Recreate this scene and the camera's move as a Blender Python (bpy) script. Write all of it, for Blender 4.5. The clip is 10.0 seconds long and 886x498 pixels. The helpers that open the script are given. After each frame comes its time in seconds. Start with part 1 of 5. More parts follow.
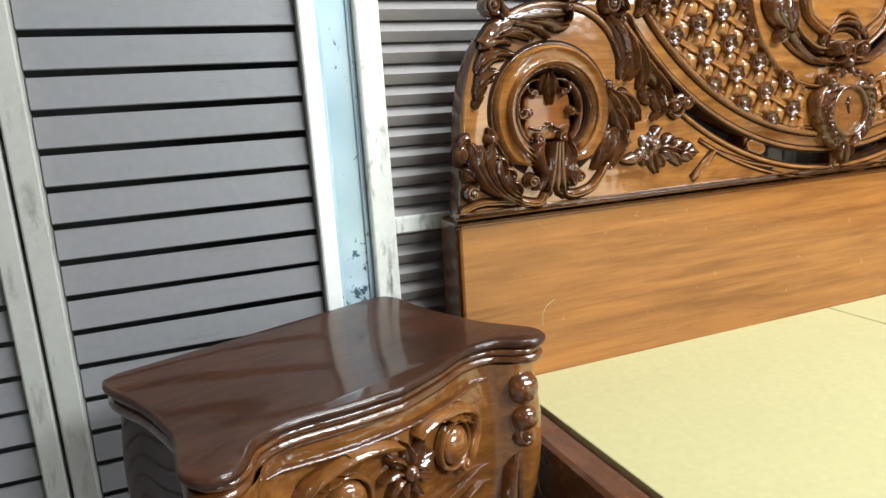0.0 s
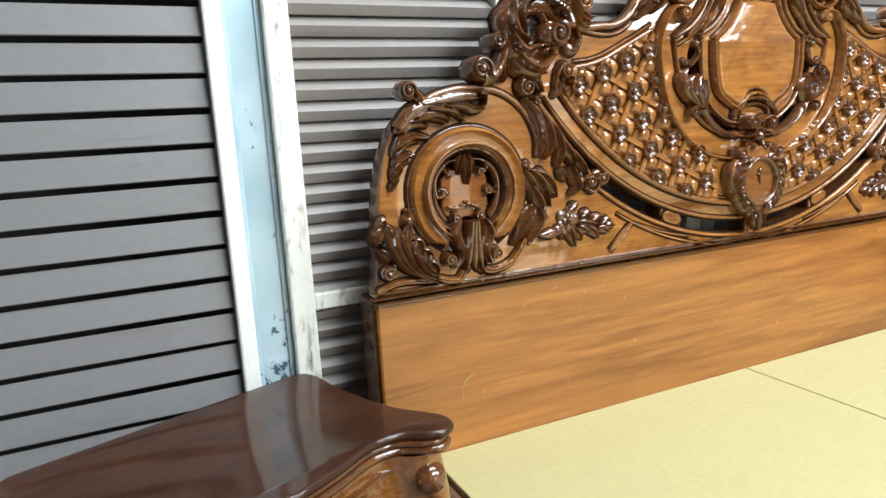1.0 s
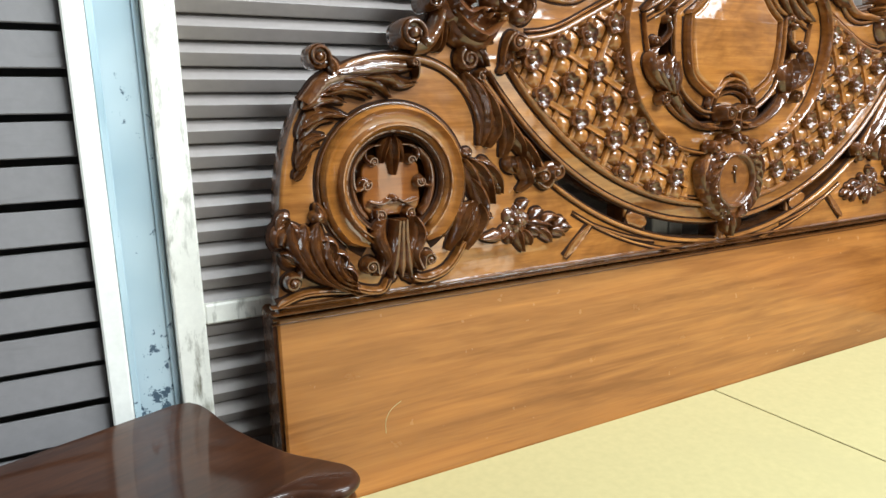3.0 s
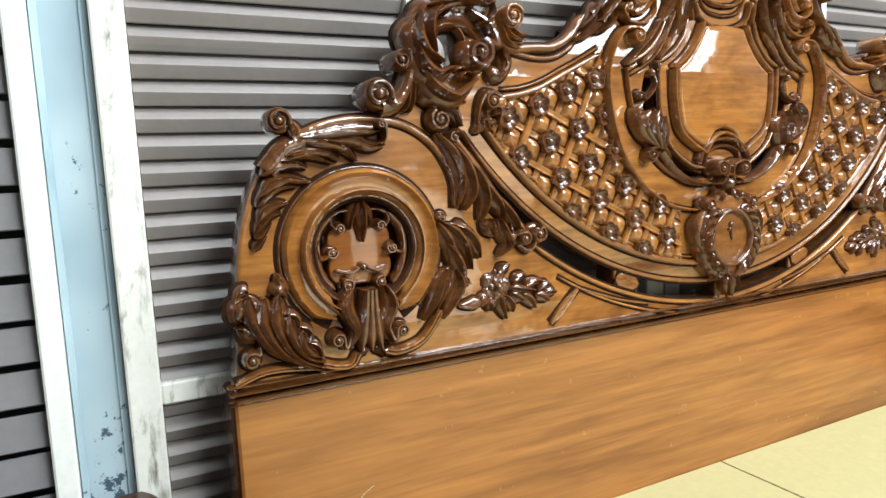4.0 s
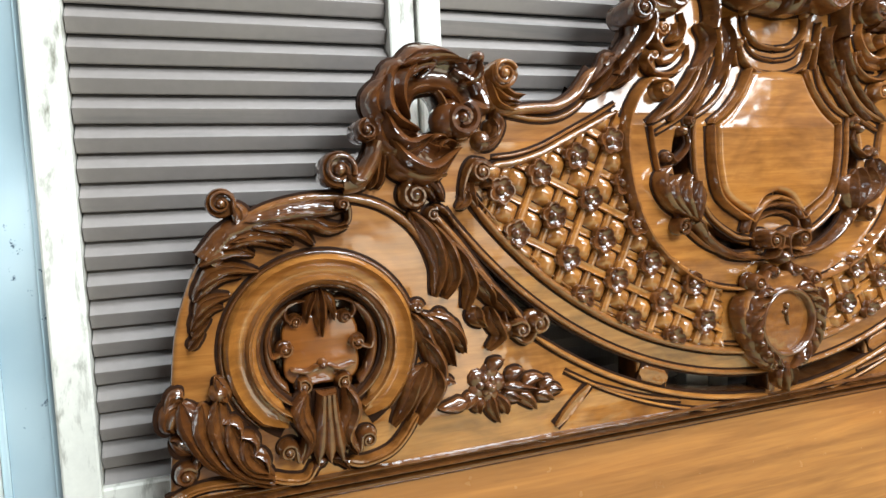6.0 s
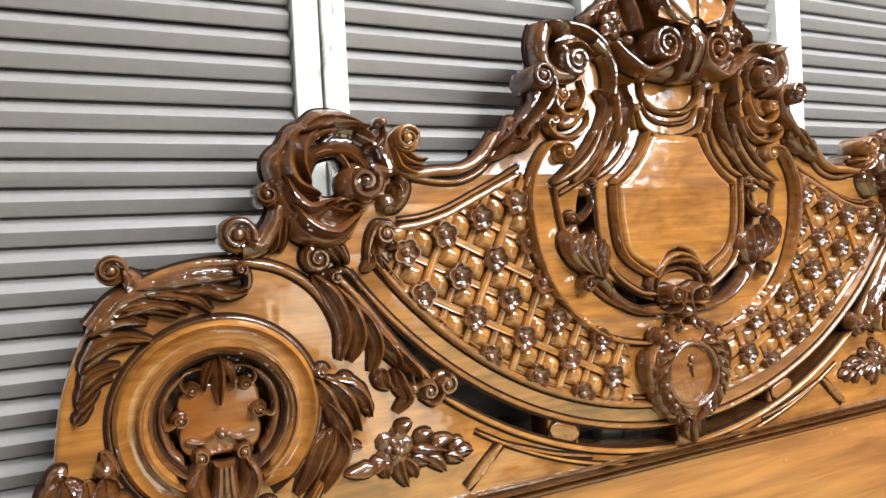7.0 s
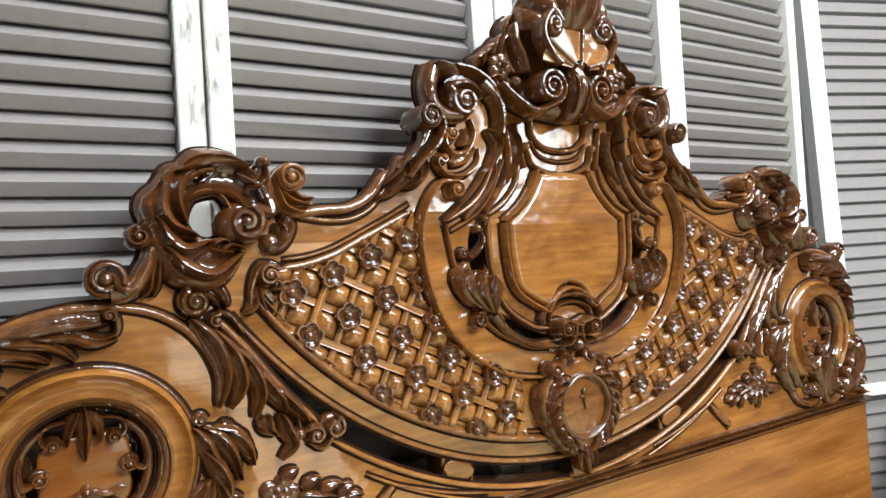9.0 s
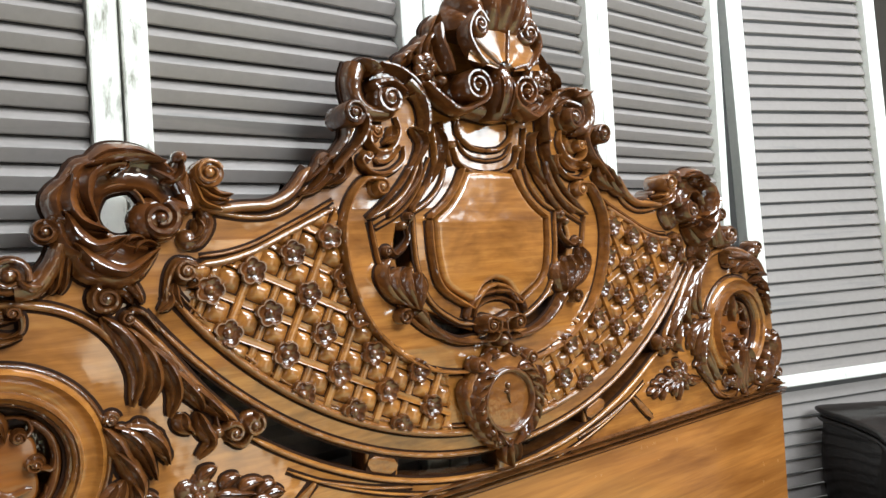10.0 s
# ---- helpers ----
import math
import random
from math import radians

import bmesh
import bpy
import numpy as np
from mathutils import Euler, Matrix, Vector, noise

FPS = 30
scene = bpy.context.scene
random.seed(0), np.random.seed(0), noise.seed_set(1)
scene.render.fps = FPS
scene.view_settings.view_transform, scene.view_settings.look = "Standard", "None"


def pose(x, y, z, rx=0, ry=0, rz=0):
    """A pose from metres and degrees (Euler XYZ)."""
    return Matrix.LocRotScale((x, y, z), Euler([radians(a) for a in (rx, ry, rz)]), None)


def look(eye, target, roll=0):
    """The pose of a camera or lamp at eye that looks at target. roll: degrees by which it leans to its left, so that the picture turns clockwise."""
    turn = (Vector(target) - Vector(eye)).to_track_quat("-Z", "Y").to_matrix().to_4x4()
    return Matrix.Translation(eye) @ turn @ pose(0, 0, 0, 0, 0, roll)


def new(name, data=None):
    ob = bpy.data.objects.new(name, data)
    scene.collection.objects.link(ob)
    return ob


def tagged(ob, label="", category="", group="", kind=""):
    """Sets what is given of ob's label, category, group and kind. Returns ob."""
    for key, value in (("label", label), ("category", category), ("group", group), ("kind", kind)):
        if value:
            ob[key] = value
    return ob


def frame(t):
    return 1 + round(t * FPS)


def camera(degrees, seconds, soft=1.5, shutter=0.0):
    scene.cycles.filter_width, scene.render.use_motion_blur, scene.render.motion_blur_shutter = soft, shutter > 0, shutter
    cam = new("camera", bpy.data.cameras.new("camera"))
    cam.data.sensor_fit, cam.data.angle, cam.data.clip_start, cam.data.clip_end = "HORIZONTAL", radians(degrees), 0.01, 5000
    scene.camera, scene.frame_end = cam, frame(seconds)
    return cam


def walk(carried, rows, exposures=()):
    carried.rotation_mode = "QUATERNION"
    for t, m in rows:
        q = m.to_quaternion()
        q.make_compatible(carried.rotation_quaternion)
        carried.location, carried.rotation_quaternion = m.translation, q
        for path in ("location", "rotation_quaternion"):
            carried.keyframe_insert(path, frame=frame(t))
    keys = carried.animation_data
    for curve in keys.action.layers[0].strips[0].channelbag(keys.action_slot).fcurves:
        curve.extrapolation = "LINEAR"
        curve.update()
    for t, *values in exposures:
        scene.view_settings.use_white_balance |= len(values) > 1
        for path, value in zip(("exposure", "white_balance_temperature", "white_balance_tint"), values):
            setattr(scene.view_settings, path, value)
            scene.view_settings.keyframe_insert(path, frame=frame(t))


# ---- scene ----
cam = camera(67.5, 10.0)
PATH = [
    (0, (-1.477, -1.145, 0.791), (-0.766, 0.678, 0.375), -3.7),
    (0.5, (-1.424, -1.165, 0.863), (-0.62, 0.624, 0.474), -3.5),
    (1, (-1.386, -1.172, 0.9), (-0.565, 0.615, 0.535), -3.2),
    (1.5, (-1.349, -1.15, 0.915), (-0.452, 0.599, 0.547), -3.6),
    (1.8, (-1.322, -1.12, 0.895), (-0.408, 0.62, 0.524), -1.6),
    (2, (-1.307, -1.102, 0.893), (-0.368, 0.618, 0.49), -0.3),
    (2.2, (-1.282, -1.08, 0.88), (-0.357, 0.639, 0.448), -0.8),
    (3.3, (-1.21, -0.98, 0.873), (-0.299, 0.765, 0.522), -2.0),
    (3.5, (-1.194, -0.977, 0.879), (-0.293, 0.78, 0.56), -2.3),
    (4, (-1.138, -0.962, 0.886), (-0.236, 0.808, 0.652), -2.6),
    (4.2, (-1.109, -0.945, 0.896), (-0.302, 0.874, 0.688), -2.6),
    (4.5, (-1.067, -0.905, 0.925), (-0.288, 0.928, 0.733), -3.2),
    (4.8, (-1.036, -0.872, 0.946), (-0.354, 1.002, 0.794), -2.8),
    (5, (-1.016, -0.869, 0.945), (-0.435, 1.04, 0.803), -2.5),
    (5.5, (-0.964, -0.866, 0.962), (-0.444, 1.058, 0.804), -2.1),
    (5.8, (-0.942, -0.878, 0.96), (-0.343, 1.023, 0.794), -2.2),
    (6, (-0.929, -0.882, 0.965), (-0.249, 0.992, 0.804), -2.5),
    (6.2, (-0.914, -0.891, 0.968), (-0.195, 0.97, 0.827), -2.7),
    (7.3, (-0.871, -0.907, 0.995), (-0.011, 0.898, 1.008), -2.9),
    (7.5, (-0.873, -0.906, 1.0), (-0.003, 0.894, 1.054), -2.8),
    (7.8, (-0.865, -0.909, 1.012), (0.074, 0.85, 1.158), -3.3),
    (8, (-0.859, -0.912, 1.021), (0.095, 0.836, 1.204), -3.5),
    (8.2, (-0.851, -0.916, 1.025), (0.112, 0.831, 1.169), -3.4),
    (8.5, (-0.841, -0.923, 1.014), (0.145, 0.815, 1.096), -3.4),
    (9, (-0.821, -0.93, 1.003), (0.213, 0.781, 1.034), -3.5),
    (9.5, (-0.803, -0.943, 0.999), (0.266, 0.747, 1.013), -3.5),
    (10, (-0.79, -0.962, 1.0), (0.367, 0.669, 1.014), -3.4),
]
walk(cam, [(t, look(eye, target, roll)) for t, eye, target, roll in PATH],
     exposures=[(0.0, 0.40), (2.0, 0.32), (3.5, 0.34), (5.5, 0.28), (6.0, 0.32), (7.3, 0.58), (8.0, 0.26), (9.0, 0.08), (10.0, 0.10)])

# ---- light ----
world = bpy.data.worlds.new("world")
scene.world = world
world.use_nodes = True
sky = world.node_tree.nodes.new("ShaderNodeTexSky")
sky.sky_type, sky.sun_disc = "NISHITA", False
sky.sun_elevation, sky.sun_rotation = radians(40), radians(200)
world.node_tree.links.new(sky.outputs[0], world.node_tree.nodes["Background"].inputs[0])
world.node_tree.nodes["Background"].inputs[1].default_value = 0.08


def area_lamp(name, eye, target, wide, high, power, colour):
    data = bpy.data.lights.new(name, "AREA")
    data.shape, data.size, data.size_y, data.energy, data.color = "RECTANGLE", wide, high, power, colour
    ob = new(name, data)
    ob.matrix_world = look(eye, target)
    return ob


# daylight standing in the openings: an open roof light over the bed, high windows, a low doorway, small side windows
area_lamp("daylight_roof", (0.50, -1.17, 3.66), (0.50, -1.17, 0.0), 2.8, 0.78, 146, (0.88, 0.95, 1.0))
area_lamp("daylight_high_window", (0.45, -3.42, 2.9), (0.0, 0.0, 0.9), 1.45, 0.85, 150, (0.86, 0.96, 1.0))
area_lamp("daylight_high_window", (2.35, -3.42, 2.68), (0.0, 0.0, 0.9), 1.4, 1.1, 50, (0.88, 0.97, 1.0))
area_lamp("daylight_doorway", (0.66, -3.42, 0.56), (-0.5, 0.0, 0.8), 1.05, 1.3, 9, (1.0, 0.90, 0.70))
area_lamp("daylight_low_window", (-1.80, -3.42, 0.98), (-1.2, 0.0, 1.0), 0.2, 0.5, 1.5, (0.86, 0.94, 1.0))
area_lamp("daylight_west_window", (-3.42, -1.3, 1.9), (0.0, -0.4, 1.0), 0.9, 0.8, 1.5, (0.86, 0.94, 1.0))
area_lamp("daylight_east_window", (3.42, -1.0, 1.9), (0.0, -0.2, 1.0), 0.9, 0.8, 3, (0.92, 0.97, 1.0))


# ---- materials ----
def material(name, rough=0.5, metal=0.0, coat=0.0, coat_rough=0.05):
    m = bpy.data.materials.new(name)
    m.use_nodes = True
    b = m.node_tree.nodes["Principled BSDF"]
    b.inputs["Roughness"].default_value = rough
    b.inputs["Metallic"].default_value = metal
    b.inputs["Coat Weight"].default_value = coat
    b.inputs["Coat Roughness"].default_value = coat_rough
    return m, m.node_tree, b


def noise_node(tree, size, scale, detail=4.0, rough=0.55, distort=0.0, spread=True):
    """Noise over the object's own coordinates, stretched by scale; each object has its own stretch of it."""
    n, l = tree.nodes, tree.links
    co = n.new("ShaderNodeTexCoord")
    mp = n.new("ShaderNodeMapping")
    mp.inputs["Scale"].default_value = scale
    l.new(co.outputs["Object"], mp.inputs["Vector"])
    if spread:
        info = n.new("ShaderNodeObjectInfo")
        mul = n.new("ShaderNodeMath")
        mul.operation = "MULTIPLY"
        mul.inputs[1].default_value = 37.0
        l.new(info.outputs["Random"], mul.inputs[0])
        l.new(mul.outputs[0], mp.inputs["Location"])
    t = n.new("ShaderNodeTexNoise")
    t.inputs["Scale"].default_value = size
    t.inputs["Detail"].default_value = detail
    t.inputs["Roughness"].default_value = rough
    t.inputs["Distortion"].default_value = distort
    l.new(mp.outputs[0], t.inputs["Vector"])
    return t


def ramp_node(tree, source, stops):
    r = tree.nodes.new("ShaderNodeValToRGB")
    e = r.color_ramp.elements
    while len(e) < len(stops):
        e.new(0.5)
    for k, (p, c) in enumerate(stops):
        e[k].position, e[k].color = p, (*c, 1)
    tree.links.new(source, r.inputs[0])
    return r


def mix_node(tree, a, b, factor, mode="MIX"):
    m = tree.nodes.new("ShaderNodeMix")
    m.data_type, m.blend_type = "RGBA", mode
    for value, socket in ((factor, m.inputs[0]), (a, m.inputs[6]), (b, m.inputs[7])):
        if isinstance(value, bpy.types.NodeSocket):
            tree.links.new(value, socket)
        else:
            socket.default_value = value if isinstance(value, float) else (*value, 1)
    return m.outputs[2]


def bump_node(tree, bsdf, source, strength, distance=0.002):
    b = tree.nodes.new("ShaderNodeBump")
    b.inputs["Strength"].default_value, b.inputs["Distance"].default_value = strength, distance
    tree.links.new(source, b.inputs["Height"])
    tree.links.new(b.outputs[0], bsdf.inputs["Normal"])


def wood(name, dark, mid, light, rough=0.35, coat=1.0, coat_rough=0.05, grain=(1.4, 5.0, 15.0), bump=0.06, wave=22.0, uneven=0.28, patch=(1.0, 1.0, 1.8), blot=0.62):
    """Polished timber: long grain, blotches of stain, and the slight waviness of hand carving under the polish."""
    m, tree, b = material(name, rough, 0.0, coat, coat_rough)
    fine = noise_node(tree, 7.0, grain, 5.0, 0.6, 0.5)
    wide = noise_node(tree, 5.5, patch, 4.0, 0.6, 0.6)
    c = ramp_node(tree, fine.outputs["Fac"], ((0.22, dark), (0.5, mid), (0.80, light)))
    shade = ramp_node(tree, wide.outputs["Fac"], ((0.30, (blot, blot * 0.88, blot * 0.75)), (0.52, (0.95, 0.93, 0.90)), (0.72, (1.18, 1.14, 1.04))))
    tree.links.new(mix_node(tree, c.outputs[0], shade.outputs[0], 1.0, "MULTIPLY"), b.inputs["Base Color"])
    wear = noise_node(tree, 30.0, (1, 1, 1), 4.0, 0.6)
    r = ramp_node(tree, wear.outputs["Fac"], ((0.35, (coat_rough * 0.6,) * 3), (0.75, (coat_rough * 2.2,) * 3)))
    tree.links.new(r.outputs[0], b.inputs["Coat Roughness"])
    b.inputs["Coat IOR"].default_value = 1.8
    b.inputs["Specular IOR Level"].default_value = 0.15
    swell = noise_node(tree, wave, (1, 1, 1), 2.0, 0.5)
    h = tree.nodes.new("ShaderNodeBump")
    h.inputs["Strength"].default_value, h.inputs["Distance"].default_value = uneven, 0.006
    tree.links.new(swell.outputs["Fac"], h.inputs["Height"])
    g = tree.nodes.new("ShaderNodeBump")
    g.inputs["Strength"].default_value, g.inputs["Distance"].default_value = bump, 0.0012
    tree.links.new(fine.outputs["Fac"], g.inputs["Height"])
    tree.links.new(h.outputs[0], g.inputs["Normal"])
    tree.links.new(g.outputs[0], b.inputs["Normal"])
    tree.links.new(h.outputs[0], b.inputs["Coat Normal"])
    return m


GOLD = wood("polished_golden_wood", (0.200, 0.070, 0.013), (0.315, 0.124, 0.026), (0.44, 0.192, 0.046), 0.35, 1.0, 0.085, wave=16.0, uneven=0.34, blot=0.46)
PLANK = wood("golden_plank_wood", (0.235, 0.086, 0.019), (0.315, 0.124, 0.030), (0.41, 0.172, 0.044), 0.4, 0.5, 0.14, (0.6, 4.0, 12.0), 0.06, 9.0, 0.1, (0.35, 1.0, 3.2), 0.62)
BROWN = wood("dark_polished_carving", (0.046, 0.014, 0.004), (0.105, 0.036, 0.009), (0.165, 0.062, 0.015), 0.4, 1.0, 0.03, (6.0, 6.0, 12.0), 0.05, 60.0, 0.36)
MID = wood("mid_polished_carving", (0.120, 0.042, 0.009), (0.215, 0.080, 0.018), (0.31, 0.125, 0.030), 0.4, 1.0, 0.03, (4.0, 6.0, 12.0), 0.05, 50.0, 0.36)
MAHOGANY = wood("dark_mahogany_polish", (0.026, 0.009, 0.004), (0.046, 0.016, 0.007), (0.068, 0.025, 0.010), 0.5, 0.36, 0.05, (2.0, 10.0, 5.0), 0.04, 8.0, 0.08)
MAHOGANY.node_tree.nodes["Principled BSDF"].inputs["Specular IOR Level"].default_value = 0.15
# polish of the far nightstand: its deep shade is put into the colour
SHADED_POLISH = wood("shade_blackened_polish", (0.005, 0.003, 0.002), (0.008, 0.004, 0.003), (0.013, 0.006, 0.004), 0.5, 0.2, 0.06)
SHADED_POLISH.node_tree.nodes["Principled BSDF"].inputs["Specular IOR Level"].default_value = 0.15
RUSSET = wood("red_brown_polished_carving", (0.048, 0.014, 0.004), (0.105, 0.034, 0.008), (0.168, 0.059, 0.014), 0.4, 1.0, 0.035, (4.0, 6.0, 12.0), 0.05, 40.0, 0.36)
PLAQUE = wood("smooth_red_brown_wood", (0.16, 0.046, 0.008), (0.22, 0.070, 0.012), (0.28, 0.098, 0.018), 0.4, 0.8, 0.08, (1.4, 5.0, 15.0), 0.06, 12.0, 0.05)
CREVICE_DARK = wood("near_black_crevice", (0.010, 0.003, 0.001), (0.022, 0.007, 0.002), (0.040, 0.014, 0.003), 0.7, 0.0, 0.2)
RAILWOOD = wood("rail_wood", (0.05, 0.018, 0.008), (0.09, 0.032, 0.012), (0.14, 0.05, 0.02), 0.45, 0.4, 0.2, (14.0, 1.5, 10.0), 0.1)


def painted(name, base, stain, amount, rough=0.55, size=9.0, scale=(1, 1, 1), bump=0.15):
    m, tree, b = material(name, rough)
    fine = noise_node(tree, 60.0, (1, 1, 1), 5.0, 0.65)
    big = noise_node(tree, size, scale, 5.0, 0.65, 0.3)
    mask = ramp_node(tree, big.outputs["Fac"], ((amount, (0, 0, 0)), (min(amount + 0.16, 1.0), (1, 1, 1))))
    soft = ramp_node(tree, fine.outputs["Fac"], ((0.3, tuple(v * 0.90 for v in base)), (0.7, base)))
    tree.links.new(mix_node(tree, soft.outputs[0], stain, mask.outputs[0]), b.inputs["Base Color"])
    bump_node(tree, b, fine.outputs["Fac"], bump, 0.0008)
    return m


WHITE = painted("worn_white_paint", (0.82, 0.82, 0.77), (0.40, 0.39, 0.33), 0.63, 0.5, 7.0, (3.0, 1.0, 1.0))
GRIMY = painted("grimy_white_paint", (0.78, 0.77, 0.70), (0.17, 0.16, 0.12), 0.54, 0.55, 9.0, (4.0, 1.0, 1.1))
DUSTY = painted("dusty_beige_paint", (0.40, 0.385, 0.345), (0.20, 0.185, 0.16), 0.55, 0.6, 8.0, (4.0, 1.0, 1.0))
SLATE = painted("dusty_mauve_slat_paint", (0.208, 0.199, 0.202), (0.16, 0.151, 0.151), 0.58, 0.5, 5.0, (0.6, 1, 6), 0.08)
SLATE_B = painted("dusty_grey_slat_paint", (0.245, 0.218, 0.204), (0.17, 0.157, 0.150), 0.56, 0.42, 4.0, (0.5, 1, 8), 0.08)
BOARD = painted("yellow_ply_board", (0.465, 0.41, 0.20), (0.42, 0.37, 0.185), 0.55, 0.6, 2.0, (1, 1, 1), 0.05)
PLASTER = painted("plain_plaster", (0.11, 0.093, 0.078), (0.08, 0.07, 0.06), 0.55, 0.8, 1.2)
# darker than the other walls: shade behind the shutters put into its colour
DARK_WALL = painted("shade_dark_wall", (0.07, 0.068, 0.065), (0.04, 0.04, 0.04), 0.5, 0.8, 2.0)
CEMENT = painted("cement_floor", (0.24, 0.225, 0.205), (0.17, 0.16, 0.15), 0.5, 0.6, 1.5)
CEILING = painted("ceiling_paint", (0.20, 0.19, 0.18), (0.16, 0.15, 0.14), 0.6, 0.8, 1.0)


def blue_metal():
    m, tree, b = material("pale_blue_metal_strip", 0.22, 0.35)
    spots = noise_node(tree, 55.0, (1, 1, 0.8), 4.0, 0.7)
    band = noise_node(tree, 5.0, (1, 1, 1), 2.0)
    co = tree.nodes.new("ShaderNodeTexCoord")
    cut = tree.nodes.new("ShaderNodeSeparateXYZ")
    tree.links.new(co.outputs["Object"], cut.inputs[0])
    # rust spots gather towards the foot of the strip
    low = tree.nodes.new("ShaderNodeMapRange")
    low.inputs["From Min"].default_value, low.inputs["From Max"].default_value = 0.60, 1.6
    low.inputs["To Min"].default_value, low.inputs["To Max"].default_value = 1.12, 0.72
    tree.links.new(cut.outputs["Z"], low.inputs["Value"])
    where, many = tree.nodes.new("ShaderNodeMath"), tree.nodes.new("ShaderNodeMath")
    where.operation = many.operation = "MULTIPLY"
    tree.links.new(spots.outputs["Fac"], where.inputs[0])
    tree.links.new(band.outputs["Fac"], where.inputs[1])
    tree.links.new(where.outputs[0], many.inputs[0])
    tree.links.new(low.outputs[0], many.inputs[1])
    mask = ramp_node(tree, many.outputs[0], ((0.345, (0, 0, 0)), (0.375, (1, 1, 1))))
    tone = ramp_node(tree, band.outputs["Fac"], ((0.3, (0.42, 0.57, 0.65)), (0.7, (0.64, 0.79, 0.86))))
    tree.links.new(mix_node(tree, tone.outputs[0], (0.10, 0.15, 0.20), mask.outputs[0]), b.inputs["Base Color"])
    bump_node(tree, b, spots.outputs["Fac"], 0.05, 0.0006)
    return m


BLUE = blue_metal()


# ---- building tools ----
class Form:
    """Points and faces of one mesh, gathered piece by piece."""

    def __init__(self):
        self.v, self.f = [], []
        self.pieces, self.depth, self.runs = [], 0, []

    def begin(self, kind):
        """Marks where one carved piece starts; pieces made inside another belong to it."""
        if self.depth == 0:
            self.pieces.append((kind, len(self.v), len(self.f)))
        self.depth += 1

    def end(self):
        self.depth -= 1

    def split(self):
        """The pieces one by one: a kind and a Form each."""
        marks = self.pieces + [("", len(self.v), len(self.f))]
        for (kind, v0, f0), (_, v1, f1) in zip(marks, marks[1:]):
            one = Form()
            one.v = self.v[v0:v1]
            one.f = [tuple(i - v0 for i in f) for f in self.f[f0:f1]]
            yield kind, one

    def grid(self, rows, closed=False, caps=True):
        base, m = len(self.v), len(rows[0])
        for row in rows:
            self.v.extend(row)
        for i in range(len(rows) - 1):
            for j in range(m if closed else m - 1):
                a, b = base + i * m + j, base + i * m + (j + 1) % m
                self.f.append((a, b, b + m, a + m))
        if caps:
            self.f.append(tuple(base + j for j in reversed(range(m))))
            self.f.append(tuple(base + (len(rows) - 1) * m + j for j in range(m)))

    def mesh(self, name, mat, flip=False, smooth=True, sharp=50):
        me = bpy.data.meshes.new(name)
        s = -1.0 if flip else 1.0
        me.from_pydata([(s * x, y, z) for x, y, z in self.v], [], [f[::-1] for f in self.f] if flip else self.f)
        bm = bmesh.new()
        bm.from_mesh(me)
        bmesh.ops.recalc_face_normals(bm, faces=bm.faces)
        bm.to_mesh(me)
        bm.free()
        me.materials.append(mat)
        if smooth:
            me.polygons.foreach_set("use_smooth", [True] * len(me.polygons))
            me.set_sharp_from_angle(angle=radians(sharp))
        return me


def smooth_line(pts, steps=8):
    """A Catmull-Rom line through a few points."""
    p = [np.array(q, float) for q in pts]
    p = [2 * p[0] - p[1]] + p + [2 * p[-1] - p[-2]]
    out = []
    for i in range(1, len(p) - 2):
        for k in range(steps):
            t = k / steps
            out.append(0.5 * (2 * p[i] + (p[i + 1] - p[i - 1]) * t + (2 * p[i - 1] - 5 * p[i] + 4 * p[i + 1] - p[i + 2]) * t * t
                              + (3 * p[i] - p[i - 1] - 3 * p[i + 1] + p[i + 2]) * t ** 3))
    return out + [p[-2]]


ROUND = [(math.cos(a), math.sin(a)) for a in np.linspace(0, math.pi, 8)]
CLAW = [(1, 0), (0.92, 0.45), (0.66, 0.92), (0.36, 1.0), (0.14, 0.70), (-0.06, 0.52), (-0.26, 0.62), (-0.52, 0.52), (-0.84, 0.26), (-1, 0)]
VEIN = [(1, 0), (0.82, 0.5), (0.5, 0.9), (0.16, 0.95), (0, 0.62), (-0.16, 0.95), (-0.5, 0.9), (-0.82, 0.5), (-1, 0)]
DOUBLE = [(1, 0), (0.9, 0.75), (0.66, 1.0), (0.44, 0.72), (0.30, 0.36), (-0.2, 0.34), (-0.42, 0.55), (-0.66, 0.88), (-0.9, 0.6), (-1, 0)]
FLAT = [(1, 0), (0.97, 0.8), (0.86, 1.0), (0.5, 0.9), (-0.5, 0.9), (-0.86, 1.0), (-0.97, 0.8), (-1, 0)]
HOLLOW = [(1, 0), (0.95, 0.8), (0.8, 1.0), (0.62, 0.75), (0.3, 0.45), (-0.3, 0.45), (-0.62, 0.75), (-0.8, 1.0), (-0.95, 0.8), (-1, 0)]


